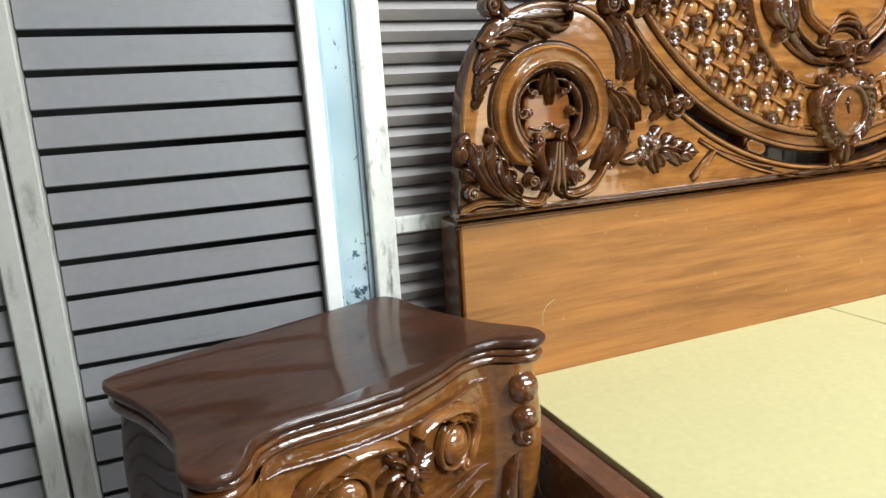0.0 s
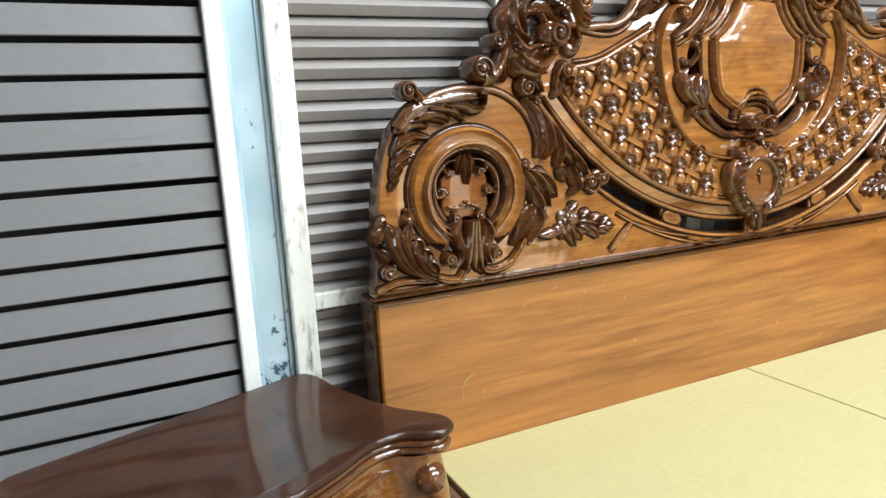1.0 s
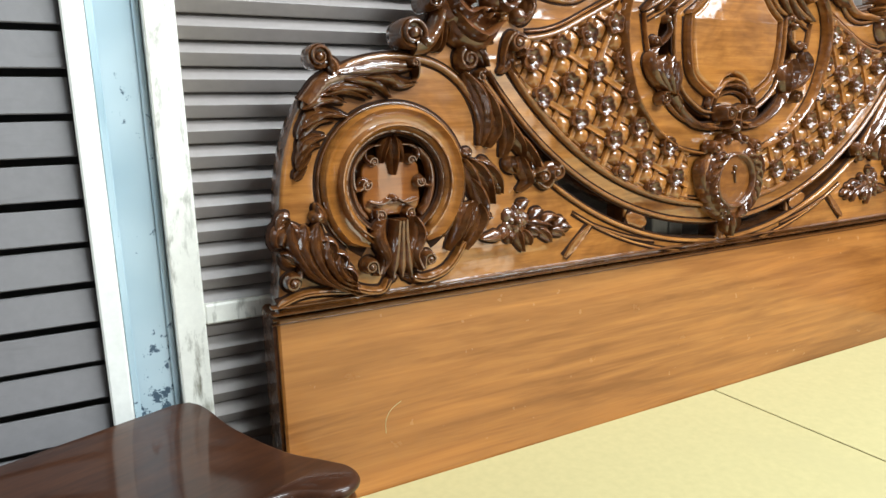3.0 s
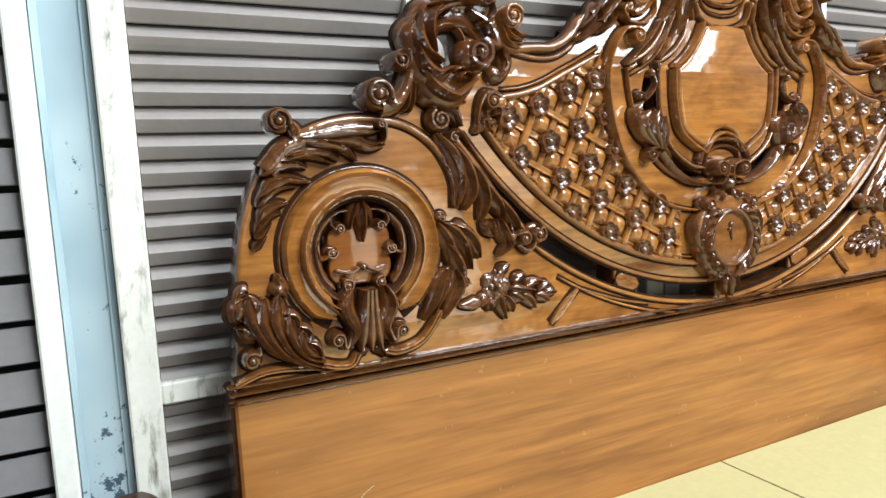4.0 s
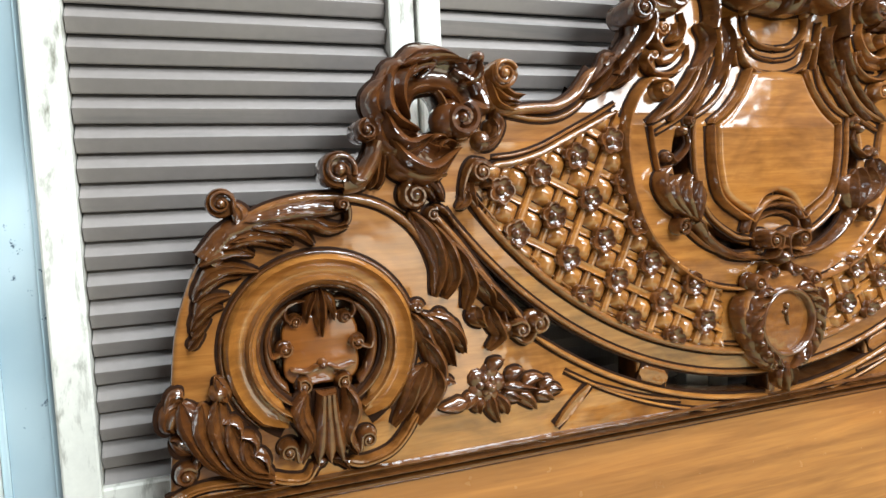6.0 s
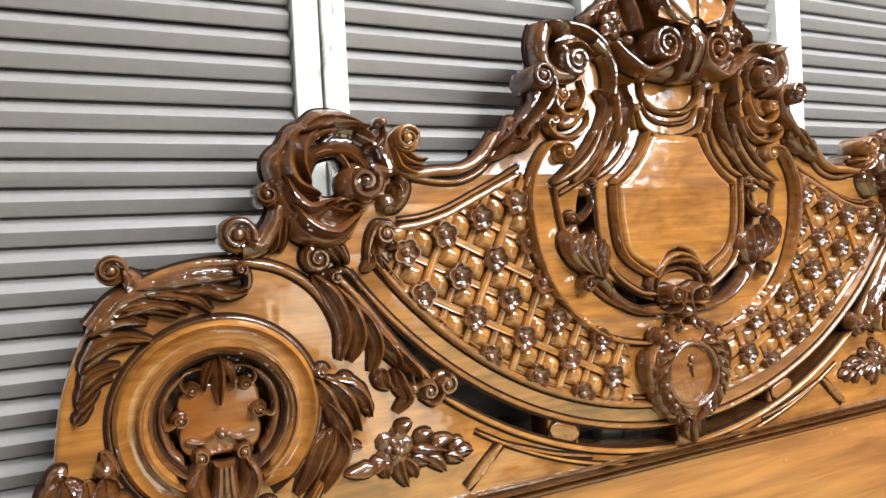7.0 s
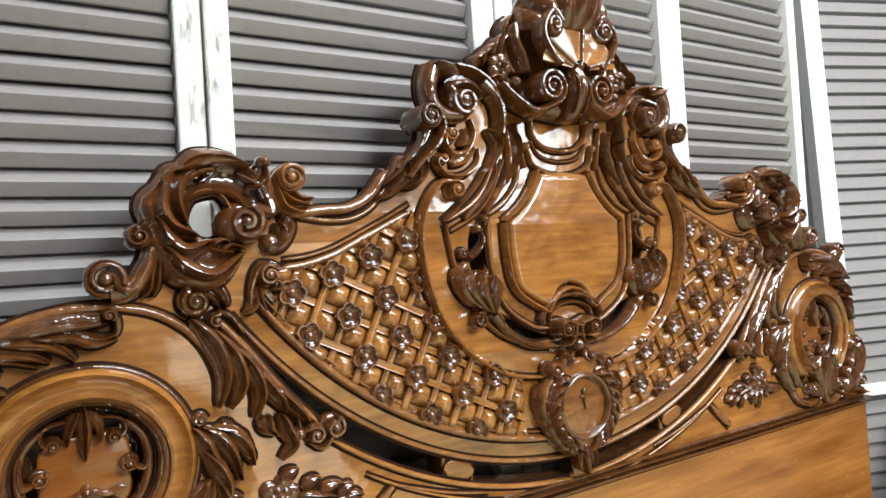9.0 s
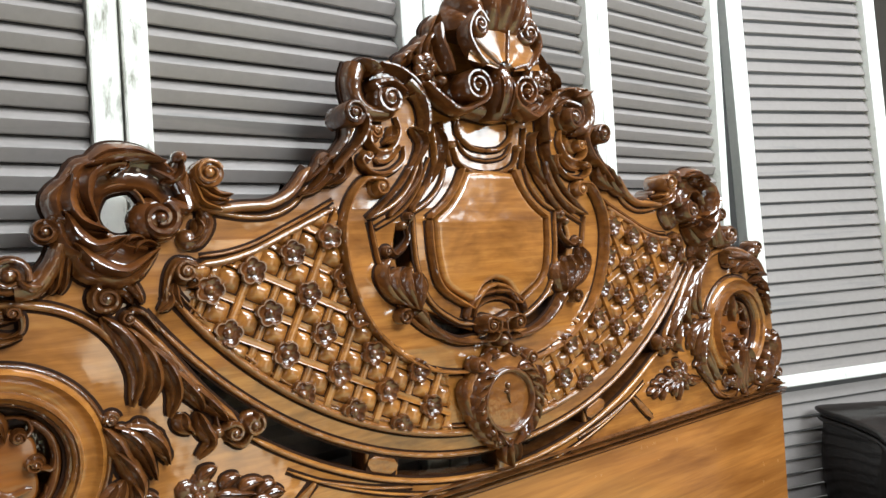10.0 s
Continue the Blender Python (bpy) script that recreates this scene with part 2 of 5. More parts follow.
def sweep(form, line, wide, high, y=0.0, profile=ROUND, closed=False):
    """A carved moulding along a line in the board's plane, standing proud of y by high."""
    form.begin("bead")
    n = len(line)
    form.runs.append((line, wide, closed, y))
    wide = wide if callable(wide) else (lambda s, w=wide: w if closed else w * min(1.0, 0.3 + s * 14, 0.3 + (1 - s) * 14))
    high = high if callable(high) else (lambda s, h=high: h)
    lift = y if callable(y) else (lambda s, q=y: q)
    rows = []
    for i, p in enumerate(line):
        a = line[(i - 1) % n] if closed else line[max(i - 1, 0)]
        b = line[(i + 1) % n] if closed else line[min(i + 1, n - 1)]
        dx, dz = b[0] - a[0], b[1] - a[1]
        d = math.hypot(dx, dz) or 1.0
        nx, nz = -dz / d, dx / d
        s = i / max(n - 1, 1)
        w, h, q = wide(s), high(s), lift(s)
        rows.append([(p[0] + nx * u * w, q - v * h, p[1] + nz * u * w) for u, v in profile]
                    + [(p[0] - nx * w, q + 0.006, p[1] - nz * w), (p[0] + nx * w, q + 0.006, p[1] + nz * w)])
    if closed:
        rows.append(rows[0])
    form.grid(rows, closed=True, caps=not closed)
    form.end()


def ball(form, x, z, r, y=0.0, high=None, segs=10):
    """A turned knob, half sunk into its ground."""
    form.begin("knob")
    high = r if high is None else high
    rows = []
    for k in range(7):
        a = math.pi / 2 * k / 6
        rows.append([(x + r * math.cos(a) * math.cos(t) + 1e-5 * math.cos(t), y - high * math.sin(a), z + r * math.cos(a) * math.sin(t) + 1e-5 * math.sin(t))
                     for t in np.linspace(0, 2 * math.pi, segs, endpoint=False)])
    rows.insert(0, [(p[0], y + 0.004, p[2]) for p in rows[0]])
    form.grid(rows, closed=True)
    form.end()


def spiral(x, z, r, start, turns, end=0.30, steps=22):
    """Points of a volute from its outer end at angle start inwards; turns > 0 runs anticlockwise."""
    n = max(int(abs(turns) * steps), 6)
    return [(x + r * (1 - (1 - end) * k / n) * math.cos(radians(start) + 2 * math.pi * turns * k / n),
             z + r * (1 - (1 - end) * k / n) * math.sin(radians(start) + 2 * math.pi * turns * k / n)) for k in range(n + 1)]


def scroll(form, x, z, r, start, turns, wide, high, y=0.0, tail=(), profile=ROUND, eye=0.42, base=True):
    """A volute with an eye, and an optional tail that leads into it."""
    form.begin("scroll")
    coil = spiral(x, z, r - wide, start, turns)
    line = (smooth_line([*tail, coil[0]], 7)[:-1] if tail else []) + [np.array(c) for c in coil]
    sweep(form, line, lambda s: wide * (0.35 + 0.65 * min(1, s * 4) if tail else 1.0) * (1 - 0.35 * s), lambda s: high * (0.5 + 0.5 * min(1, s * 2.5)), y, profile)
    if base:
        ball(form, x, z, r * 0.92, y + 0.003, high * 0.55, 16)
    ball(form, x, z, r * eye, y - high * 0.35, high * 0.75)
    form.end()


def leaflet(form, x, z, heading, length, bend, wide, high, y=0.0, steps=10):
    """One lobe of a leaf: sets out at heading (degrees), turns by bend along its length and runs out in a hooked point."""
    form.begin("leaf")
    line, a = [(x, z)], radians(heading)
    for k in range(steps):
        a += radians(bend) / steps * (0.5 + k / (steps - 1))
        x, z = x + math.cos(a) * length / steps, z + math.sin(a) * length / steps
        line.append((x, z))
    shape = CLAW if bend < 0 else [(-u, v) for u, v in reversed(CLAW)]
    sweep(form, line, lambda s: wide * (0.10 + 1.05 * min(1.0, (s / 0.3) ** 0.6) * max(0.0, 1 - s ** 2.2) ** 0.8),
          lambda s: high * (0.45 + 0.6 * math.sin(math.pi * (0.2 + 0.62 * s))), y, shape)
    form.end()


def lobe(form, pts, wide, high, y=0.0, hook=1):
    """One lobe of a leaf laid along a few points, swelling early and running out in a point."""
    form.begin("leaf")
    shape = CLAW if hook > 0 else [(-u, v) for u, v in reversed(CLAW)]
    sweep(form, smooth_line(pts, 6), lambda s: wide * (0.16 + 1.0 * min(1.0, (s / 0.3) ** 0.6) * max(0.0, 1 - s ** 2.4) ** 0.8),
          lambda s: high * (0.5 + 0.55 * math.sin(math.pi * (0.2 + 0.62 * s))), y, shape)
    form.end()


def barrel(form, x, z, r, front, back, start, turns, eye=0.34):
    """A rolled end seen from its face: a drum from back to front with a spiral cut round its eye."""
    form.begin("scroll")
    rows = []
    for y, k in ((back, 0.90), (back - 0.004, 0.97), ((front + back) / 2, 1.0), (front + 0.004, 0.98), (front, 0.90), (front + 0.003, 0.80), (front + 0.005, 0.3)):
        rows.append([(x + r * k * math.cos(a), y, z + r * k * math.sin(a)) for a in np.linspace(0, 2 * math.pi, 22, endpoint=False)])
    form.grid(rows, closed=True)
    sweep(form, spiral(x, z, r * 0.84, start, turns, 0.34), lambda s: r * 0.15 * (1.1 - 0.4 * s), 0.008, front + 0.003)
    ball(form, x, z, r * eye, front + 0.002, r * 0.42)
    form.end()


def plate_mesh(name, mat, loops, front, thick, bevel=0.003, edge=None):
    """A board cut to an outline, with openings, and rounded arrises. Its face lies at y = front."""
    cu = bpy.data.curves.new(name, "CURVE")
    cu.dimensions, cu.fill_mode, cu.extrude, cu.bevel_depth, cu.bevel_resolution, cu.offset = "2D", "BOTH", thick / 2 - bevel, bevel, 2, -bevel
    for loop in loops:
        sp = cu.splines.new("POLY")
        sp.points.add(len(loop) - 1)
        sp.use_cyclic_u = True
        for q, p in zip(sp.points, loop):
            q.co = (p[0], p[1], 0, 1)
    tmp = bpy.data.objects.new(name, cu)
    scene.collection.objects.link(tmp)
    me = bpy.data.meshes.new_from_object(tmp.evaluated_get(bpy.context.evaluated_depsgraph_get()))
    bpy.data.objects.remove(tmp)
    me.transform(Matrix.Translation((0, front + thick / 2, 0)) @ Matrix.Rotation(math.pi / 2, 4, "X"))
    bm = bmesh.new()
    bm.from_mesh(me)
    bmesh.ops.remove_doubles(bm, verts=bm.verts, dist=1e-5)
    bm.to_mesh(me)
    bm.free()
    me.name = name
    me.materials.clear()
    me.materials.append(mat)
    if edge:
        me.materials.append(edge)
        for face in me.polygons:
            face.material_index = int(abs(face.normal.y) < 0.5)
    me.polygons.foreach_set("use_smooth", [True] * len(me.polygons))
    me.set_sharp_from_angle(angle=radians(40))
    return me


def mirrored(pts):
    """A closed outline from its left half, listed from the foot up to the middle."""
    return [tuple(p) for p in pts] + [(-p[0], p[1]) for p in reversed(pts) if abs(p[0]) > 1e-6]


def box_form(form, x0, x1, y0, y1, z0, z1, b=0.004):
    """A block with chamfered long edges (all round its x axis section and ends)."""
    def ring(x, i):
        return [(x, y0 + i, z0 + i + b), (x, y0 + i + b, z0 + i), (x, y1 - i - b, z0 + i), (x, y1 - i, z0 + i + b),
                (x, y1 - i, z1 - i - b), (x, y1 - i - b, z1 - i), (x, y0 + i + b, z1 - i), (x, y0 + i, z1 - i - b)]
    form.grid([ring(x0, b * 0.7), ring(x0 + b, 0), ring(x1 - b, 0), ring(x1, b * 0.7)], closed=True)


def part(name, me, parent, label=""):
    ob = new(name, me)
    ob.parent = parent
    if label:
        ob["label"] = label
    return ob


def block(name, mat, parent, x0, x1, y0, y1, z0, z1, b=0.004, label=""):
    fm = Form()
    box_form(fm, x0, x1, y0, y1, z0, z1, b)
    return part(name, fm.mesh(name, mat, sharp=30), parent, label)


def thing(name, x=0.0, y=0.0, z=0.0):
    ob = new(name)
    ob.empty_display_size = 0.1
    ob.location = (x, y, z)
    return ob


# ---- the room ----
FLOOR, ROOF = -0.2, 3.7


def slab(name, mat, x0, x1, y0, y1, z0, z1, label):
    fm = Form()
    box_form(fm, x0, x1, y0, y1, z0, z1, 0.002)
    return tagged(new(name, fm.mesh(name, mat, smooth=False)), label, name.split("_")[0], kind="structure")


slab("floor", CEMENT, -3.6, 3.6, -3.6, 1.0, FLOOR - 0.1, FLOOR, "plain grey cement showroom floor")
for x0, x1, y0, y1 in ((-3.6, 3.6, -0.76, 1.0), (-3.6, 3.6, -3.6, -1.58), (-3.6, -0.92, -1.58, -0.76), (1.92, 3.6, -1.58, -0.76)):
    slab("ceiling", CEILING, x0, x1, y0, y1, ROOF, ROOF + 0.1, "plain off-white ceiling round an open roof light")
slab("wall_north", DARK_WALL, -3.6, 3.6, 0.75, 0.9, FLOOR, ROOF, "plain wall behind the shutters")
for name, x in (("wall_west", -3.6), ("wall_east", 3.5)):
    mid = -1.3 if x < 0 else -1.0
    for y0, y1, z0, z1 in ((-3.6, mid - 0.5, FLOOR, ROOF), (mid + 0.5, 0.75, FLOOR, ROOF), (mid - 0.5, mid + 0.5, 2.35, ROOF), (mid - 0.5, mid + 0.5, FLOOR, 1.45)):
        slab(name, PLASTER, x, x + 0.1, y0, y1, z0, z1, "plain plaster side wall with a window opening")
for x0, x1, z0, z1 in ((-3.5, -1.92, FLOOR, ROOF), (-1.92, -1.68, FLOOR, 0.7), (-1.92, -1.68, 1.26, ROOF), (-1.68, -0.32, FLOOR, ROOF), (-0.32, 0.10, FLOOR, 2.43), (0.10, 1.22, 1.30, 2.43), (-0.32, 1.22, 3.37, ROOF), (1.22, 1.58, FLOOR, ROOF),
                       (1.58, 3.12, FLOOR, 2.05), (1.58, 3.12, 3.37, ROOF), (3.12, 3.5, FLOOR, ROOF)):
    slab("wall_south", PLASTER, x0, x1, -3.6, -3.5, z0, z1, "plain plaster wall with open window fronts")


# ---- louvred shutters behind the bed ----
def slat_mesh(name, mat, wide, deep, thick, tilt):
    fm = Form()
    box_form(fm, 0, wide, -deep / 2, deep / 2, -thick / 2, thick / 2, 0.0015)
    me = fm.mesh(name, mat, sharp=30)
    me.transform(Matrix.Rotation(radians(tilt), 4, "X"))
    return me


def louvre_mesh(name, mat, wide, pitch):
    """A moulded louvre: a sloping upper face that catches the light and a lower face turned a little down."""
    h = pitch / 2
    shape = [(0.016, h * 1.05), (0.013, h * 1.12), (-0.010, h * 0.16), (-0.0112, h * 0.06), (-0.0105, -h * 0.05), (-0.002, -h * 0.86), (0.0, -h * 0.92), (0.004, -h * 0.9), (0.008, 0.0)]
    fm = Form()
    fm.grid([[(x, y, z) for y, z in shape] for x in (0.0, wide)], closed=True)
    return fm.mesh(name, mat, sharp=25)


def shutter(x0, x1, left, right, pitch, first, tilt, mat, label, y=0.14, yaw=0.0, rails=(), stile_mat=(WHITE, WHITE), deep=0.05, top=2.35, thick=0.006, lean=0.0):
    """One shutter leaf: two stiles, rails and a ladder of slats between them. x0..x1 is the whole leaf."""
    leaf = tagged(thing("louvred_shutter", x0, y, FLOOR), label, "shutter", "shutter leaves behind the bed")
    leaf.rotation_euler = (radians(lean), 0, radians(yaw))
    w, h = x1 - x0, top - FLOOR
    if left:
        block("stile", stile_mat[0], leaf, 0, left, -0.022, 0.02, 0.01, h, 0.003)
    if right:
        block("stile", stile_mat[1], leaf, w - right, w, -0.022, 0.02, 0.01, h, 0.003)
    block("rail", WHITE, leaf, left, w - right, -0.018, 0.018, h - 0.09, h, 0.003)
    block("rail", WHITE, leaf, left, w - right, -0.018, 0.018, 0.01, 0.10, 0.003)
    for z in rails:
        block("rail", stile_mat[0], leaf, left, w - right, -0.021, 0.018, z - FLOOR - 0.017, z - FLOOR + 0.017, 0.003)
    me = slat_mesh("slat", mat, w - left - right - 0.004, deep, thick, tilt) if tilt else louvre_mesh("slat", mat, w - left - right - 0.004, pitch)
    z = first
    while z - pitch > FLOOR + 0.13:
        z -= pitch
    rng = random.Random(int((x0 + 9) * 100))
    while z < top - 0.12:
        if all(abs(z - q) > 0.014 for q in rails):
            ob = part("slat", me, leaf)
            ob.location = (left + 0.002, 0.004, z - FLOOR)
            ob.rotation_euler = (radians(rng.uniform(-1.5, 1.5)), radians(rng.uniform(-0.15, 0.15)), 0)
        z += pitch
    return leaf


BROAD = "tall white-framed shutter with broad dusty mauve slats and dark gaps"
NARROW = "tall white-framed louvred shutter with narrow grey slats"
shutter(-2.25, -1.735, 0.04, 0.035, 0.0635, 0.855, 84, SLATE, BROAD, deep=0.0525, stile_mat=(DUSTY, DUSTY))
shutter(-1.728, -1.205, 0.04, 0.031, 0.0635, 0.855, 84, SLATE, BROAD, deep=0.0525, stile_mat=(DUSTY, WHITE))
shutter(-1.130, -0.597, 0.047, 0.04, 0.0403, 0.82, 0, SLATE_B, NARROW, rails=(0.563,), stile_mat=(GRIMY, GRIMY))
shutter(-0.594, -0.046, 0.037, 0.05, 0.0412, 1.24, 0, SLATE_B, NARROW, y=0.13, stile_mat=(GRIMY, WHITE))
shutter(-0.040, 0.468, 0.042, 0.038, 0.0412, 1.24, 0, SLATE_B, NARROW, y=0.13)
shutter(0.471, 0.985, 0.036, 0.034, 0.0412, 1.24, 0, SLATE_B, NARROW, y=0.13)
shutter(1.155, 1.775, 0.06, 0.05, 0.0424, 1.246, 76, SLATE_B, "white-framed louvred shutter leaf standing slightly open", y=0.135, yaw=-18, rails=(0.538,), deep=0.0365, lean=-2.5)
strip = tagged(thing("metal_strip", -1.168, 0.15, FLOOR), "pale blue spotted metal strip between two shutter leaves", "strip")
block("strip_face", BLUE, strip, -0.036, 0.037, -0.004, 0.01, 0.01, 2.55, 0.002)
for x in (-0.0355, 0.0265):
    block("folded_edge", BLUE, strip, x, x + 0.010, -0.0095, -0.0041, 0.012, 2.548, 0.002)

# ---- the bed ----
bed = tagged(thing("bed", 0, 0, FLOOR), "carved polished wooden bed with tall golden-brown headboard and bare platform", "bed")
bed_z = -FLOOR


def bed_part(name, me, label="", parent=None):
    """A part of the bed whose mesh is laid out in room coordinates."""
    ob = part(name, me, parent or bed, label)
    if parent is None:
        ob.location = (0, 0, bed_z)
    return ob


fm = Form()
box_form(fm, -0.995, 0.995, -0.004, 0.055, 0.0 + FLOOR, 0.573, 0.004)
head_panel = bed_part("headboard_panel", fm.mesh("headboard_panel", PLANK, sharp=30), "plain golden wooden panel with long grain")
for k, x in enumerate((-1.0, 0.96)):
    fm = Form()
    box_form(fm, x, x + 0.04, 0.004, 0.085, FLOOR, 0.578, 0.006)
    bed_part("headboard_post", fm.mesh("headboard_post", BROWN, sharp=30))
fm = Form()
sweep(fm, smooth_line([(-0.823, 0.338), (-0.822, 0.362), (-0.812, 0.380), (-0.792, 0.392)], 6), 0.0005, 0.0003, -0.0042)
part("scratch", fm.mesh("scratch", BOARD), head_panel, "pale scratch in the polish")
fm = Form()
for z, w, h in ((0.592, 0.006, 0.012), (0.582, 0.004, 0.017), (0.573, 0.005, 0.013), (0.565, 0.003, 0.008)):
    sweep(fm, [(-1.003, z), (1.003, z)], w, h, 0.0)
bed_part("moulding", fm.mesh("moulding", BROWN), "dark stepped moulding")
# platform boards and rails
for x0, x1 in ((-0.905, -0.002), (0.002, 0.905)):
    fm = Form()
    box_form(fm, x0, x1, -2.05, -0.006, 0.218, 0.236, 0.0015)
    bed_part("platform_board", fm.mesh("platform_board", BOARD, sharp=30), "pale yellow bare platform board")
for s in (-1, 1):
    fm = Form()
    box_form(fm, min(s * 0.907, s * 0.965), max(s * 0.907, s * 0.965), -2.1, -0.006, 0.02, 0.228, 0.008)
    bed_part("side_rail", fm.mesh("side_rail", RAILWOOD, sharp=30), "dark polished side rail")
fm = Form()
box_form(fm, -0.965, 0.965, -2.16, -2.1, FLOOR, 0.3, 0.01)
bed_part("footboard", fm.mesh("footboard", MID, sharp=30))

# crest board: the carved part's ground, cut through at the slot, the rings and the volutes
ZC = 1.383
R_SLOT0, R_SLOT1 = 0.753, 0.783


def arc(r, x0, x1, n=40):
    """Points on the crest's great circle between two places along x."""
    a0, a1 = math.asin(x0 / r), math.asin(x1 / r)
    return [(r * math.sin(a0 + (a1 - a0) * k / n), ZC - r * math.cos(a0 + (a1 - a0) * k / n)) for k in range(n + 1)]


half = smooth_line([(-0.992, 0.58), (-0.984, 0.66), (-0.978, 0.75), (-0.964, 0.83), (-0.930, 0.905), (-0.877, 0.951), (-0.823, 0.972), (-0.765, 0.978)], 6)
half += smooth_line([(-0.742, 0.985), (-0.725, 1.01), (-0.692, 1.03), (-0.690, 1.08), (-0.672, 1.122), (-0.637, 1.145), (-0.60, 1.150), (-0.562, 1.135), (-0.535, 1.125), (-0.50, 1.118),
                     (-0.487, 1.103), (-0.44, 1.09), (-0.395, 1.098), (-0.350, 1.118), (-0.312, 1.155), (-0.288, 1.195), (-0.268, 1.24), (-0.266, 1.295), (-0.24, 1.322), (-0.20, 1.335),
                     (-0.15, 1.36), (-0.12, 1.385), (-0.08, 1.40), (0.0, 1.41)], 5)
outline = mirrored(half)


def sector(r0, r1, x0, x1):
    return arc(r0, x0, x1) + arc(r1, x1, x0)


def ellipse(x, z, rx, rz, n=40):
    return [(x + rx * math.cos(2 * math.pi * k / n), z + rz * math.sin(2 * math.pi * k / n)) for k in range(n)]


RING = (-0.787, 0.772)
openings = [sector(R_SLOT0, R_SLOT1, x0, x1) for x0, x1 in ((-0.612, -0.285), (-0.225, -0.01), (0.01, 0.225), (0.285, 0.612))]
for s in (-1, 1):
    openings.append(ellipse(s * 0.630, 1.080, 0.027, 0.032))
    openings.append(ellipse(s * 0.190, 1.012, 0.017, 0.042))
    openings.append([(s * x, z) for x, z in smooth_line([(-0.195, 0.915), (-0.15, 0.875), (-0.09, 0.853), (-0.045, 0.852), (-0.085, 0.868), (-0.14, 0.897), (-0.195, 0.915)], 5)[:-1]])
    openings.append(ellipse(s * RING[0], RING[1], 0.088, 0.086))
crest = bed_part("crest_board", plate_mesh("crest_board", GOLD, [outline, *openings], 0.0, 0.058, 0.008, BROWN), "carved golden-brown crest board with openwork")


crevices = Form()


def carve(name, build, mat=BROWN, label="", both=True, grooves=False):
    """An ornament on the crest board, and its mirror image on the other side."""
    fm = Form()
    build(fm)
    for kind, one in fm.split():
        title = kind if name in ("curl", "leaf", "wing", "volute", "neck_scroll", "saddle_scroll", "scroll_pair", "crown_leaf", "crown_scroll", "wing_band", "field_leaf", "rose_spray", "wing_hook") else name
        part(title, one.mesh(title, mat), crest, label)
        if both:
            part(title, one.mesh(title, mat, flip=True), crest, label)
    # dark outline along a carved piece, stain and crevice shade put into its colour
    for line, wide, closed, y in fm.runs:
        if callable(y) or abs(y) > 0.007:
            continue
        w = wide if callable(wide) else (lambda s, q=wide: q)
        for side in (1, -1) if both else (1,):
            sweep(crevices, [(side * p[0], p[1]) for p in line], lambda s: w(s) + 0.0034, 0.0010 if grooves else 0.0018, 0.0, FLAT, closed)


# ---- carving on the side lobes ----
RX, RZ = RING


def ring_at(r, deg, stretch=1.0):
    a = radians(deg)
    return (RX + r * math.cos(a), RZ + r * 0.965 * math.sin(a) * (stretch if math.sin(a) < 0 else 1.0))


def oval_frame(fm):
    sweep(fm, [ring_at(0.107, a, 1.06) for a in np.linspace(-62, 242, 60)], 0.0215, 0.020, 0.0, DOUBLE)


def oval_edge(fm):
    sweep(fm, [ring_at(0.0855, a, 1.05) for a in np.linspace(-60, 240, 60)], 0.0045, 0.012, 0.0)
    sweep(fm, [ring_at(0.1305, a, 1.05) for a in np.linspace(-48, 228, 60)], 0.0035, 0.006, 0.0)


def oval_bead(fm):
    sweep(fm, [ring_at(0.0955, a, 1.06) for a in np.linspace(-60, 240, 60)], 0.0048, 0.026, 0.0)


def oval_curls(fm):
    for s in (-1, 1):
        c = RX - 0.001
        scroll(fm, c + s * 0.053, 0.640, 0.0165, 90 + s * 60, -s * 1.4, 0.0062, 0.020, -0.006, [(c + s * 0.030, 0.712), (c + s * 0.040, 0.688), (c + s * 0.030, 0.655), (c + s * 0.040, 0.626)])
        lobe(fm, [(c + s * 0.026, 0.715), (c + s * 0.034, 0.685), (c + s * 0.022, 0.650), (c + s * 0.036, 0.622)], 0.013, 0.026, -0.006, s)


def oval_palmette(fm):
    for dx, w in ((-0.010, 0.0105), (0.010, 0.0105), (0.0, 0.0115)):
        sweep(fm, smooth_line([(RX + dx * 0.6, 0.712), (RX + dx * 0.8, 0.680), (RX + dx * 1.2, 0.645), (RX + dx * 1.7, 0.616)], 6), lambda s: w * (0.7 + 0.5 * s) * min(1.0, 3.2 - 3 * s), lambda s: 0.030 - 0.012 * s, -0.004)
    for s in (-1, 1):
        lobe(fm, [(RX + s * 0.003, 0.618), (RX + s * 0.016, 0.612), (RX + s * 0.026, 0.598)], 0.008, 0.016, 0.0, s)


carve("oval_frame", oval_frame, GOLD, "raised golden oval frame", grooves=True)
carve("oval_bead", oval_bead, MID)
carve("oval_edge", oval_edge, BROWN, "dark beaded edge")
carve("curl", oval_curls)
carve("palmette", oval_palmette, RUSSET)


def rosette_ground():
    pts = []
    for k in range(48):
        a = 2 * math.pi * k / 48
        r = 0.056 + 0.006 * math.cos(4 * (a - math.pi / 4))
        pts.append((RX + r * math.cos(a), 0.764 + r * 0.95 * math.sin(a)))
    return pts


for s in (1, -1):
    part("rosette", plate_mesh("rosette", PLAQUE, [[(s * x, z) for x, z in rosette_ground()]], 0.012, 0.03, 0.004), crest, "four-lobed wooden rosette in a deep round recess")
    part("recess", plate_mesh("recess", BROWN, [ellipse(s * RX, RZ, 0.094, 0.092)], 0.042, 0.012, 0.002), crest, "dark recessed back")


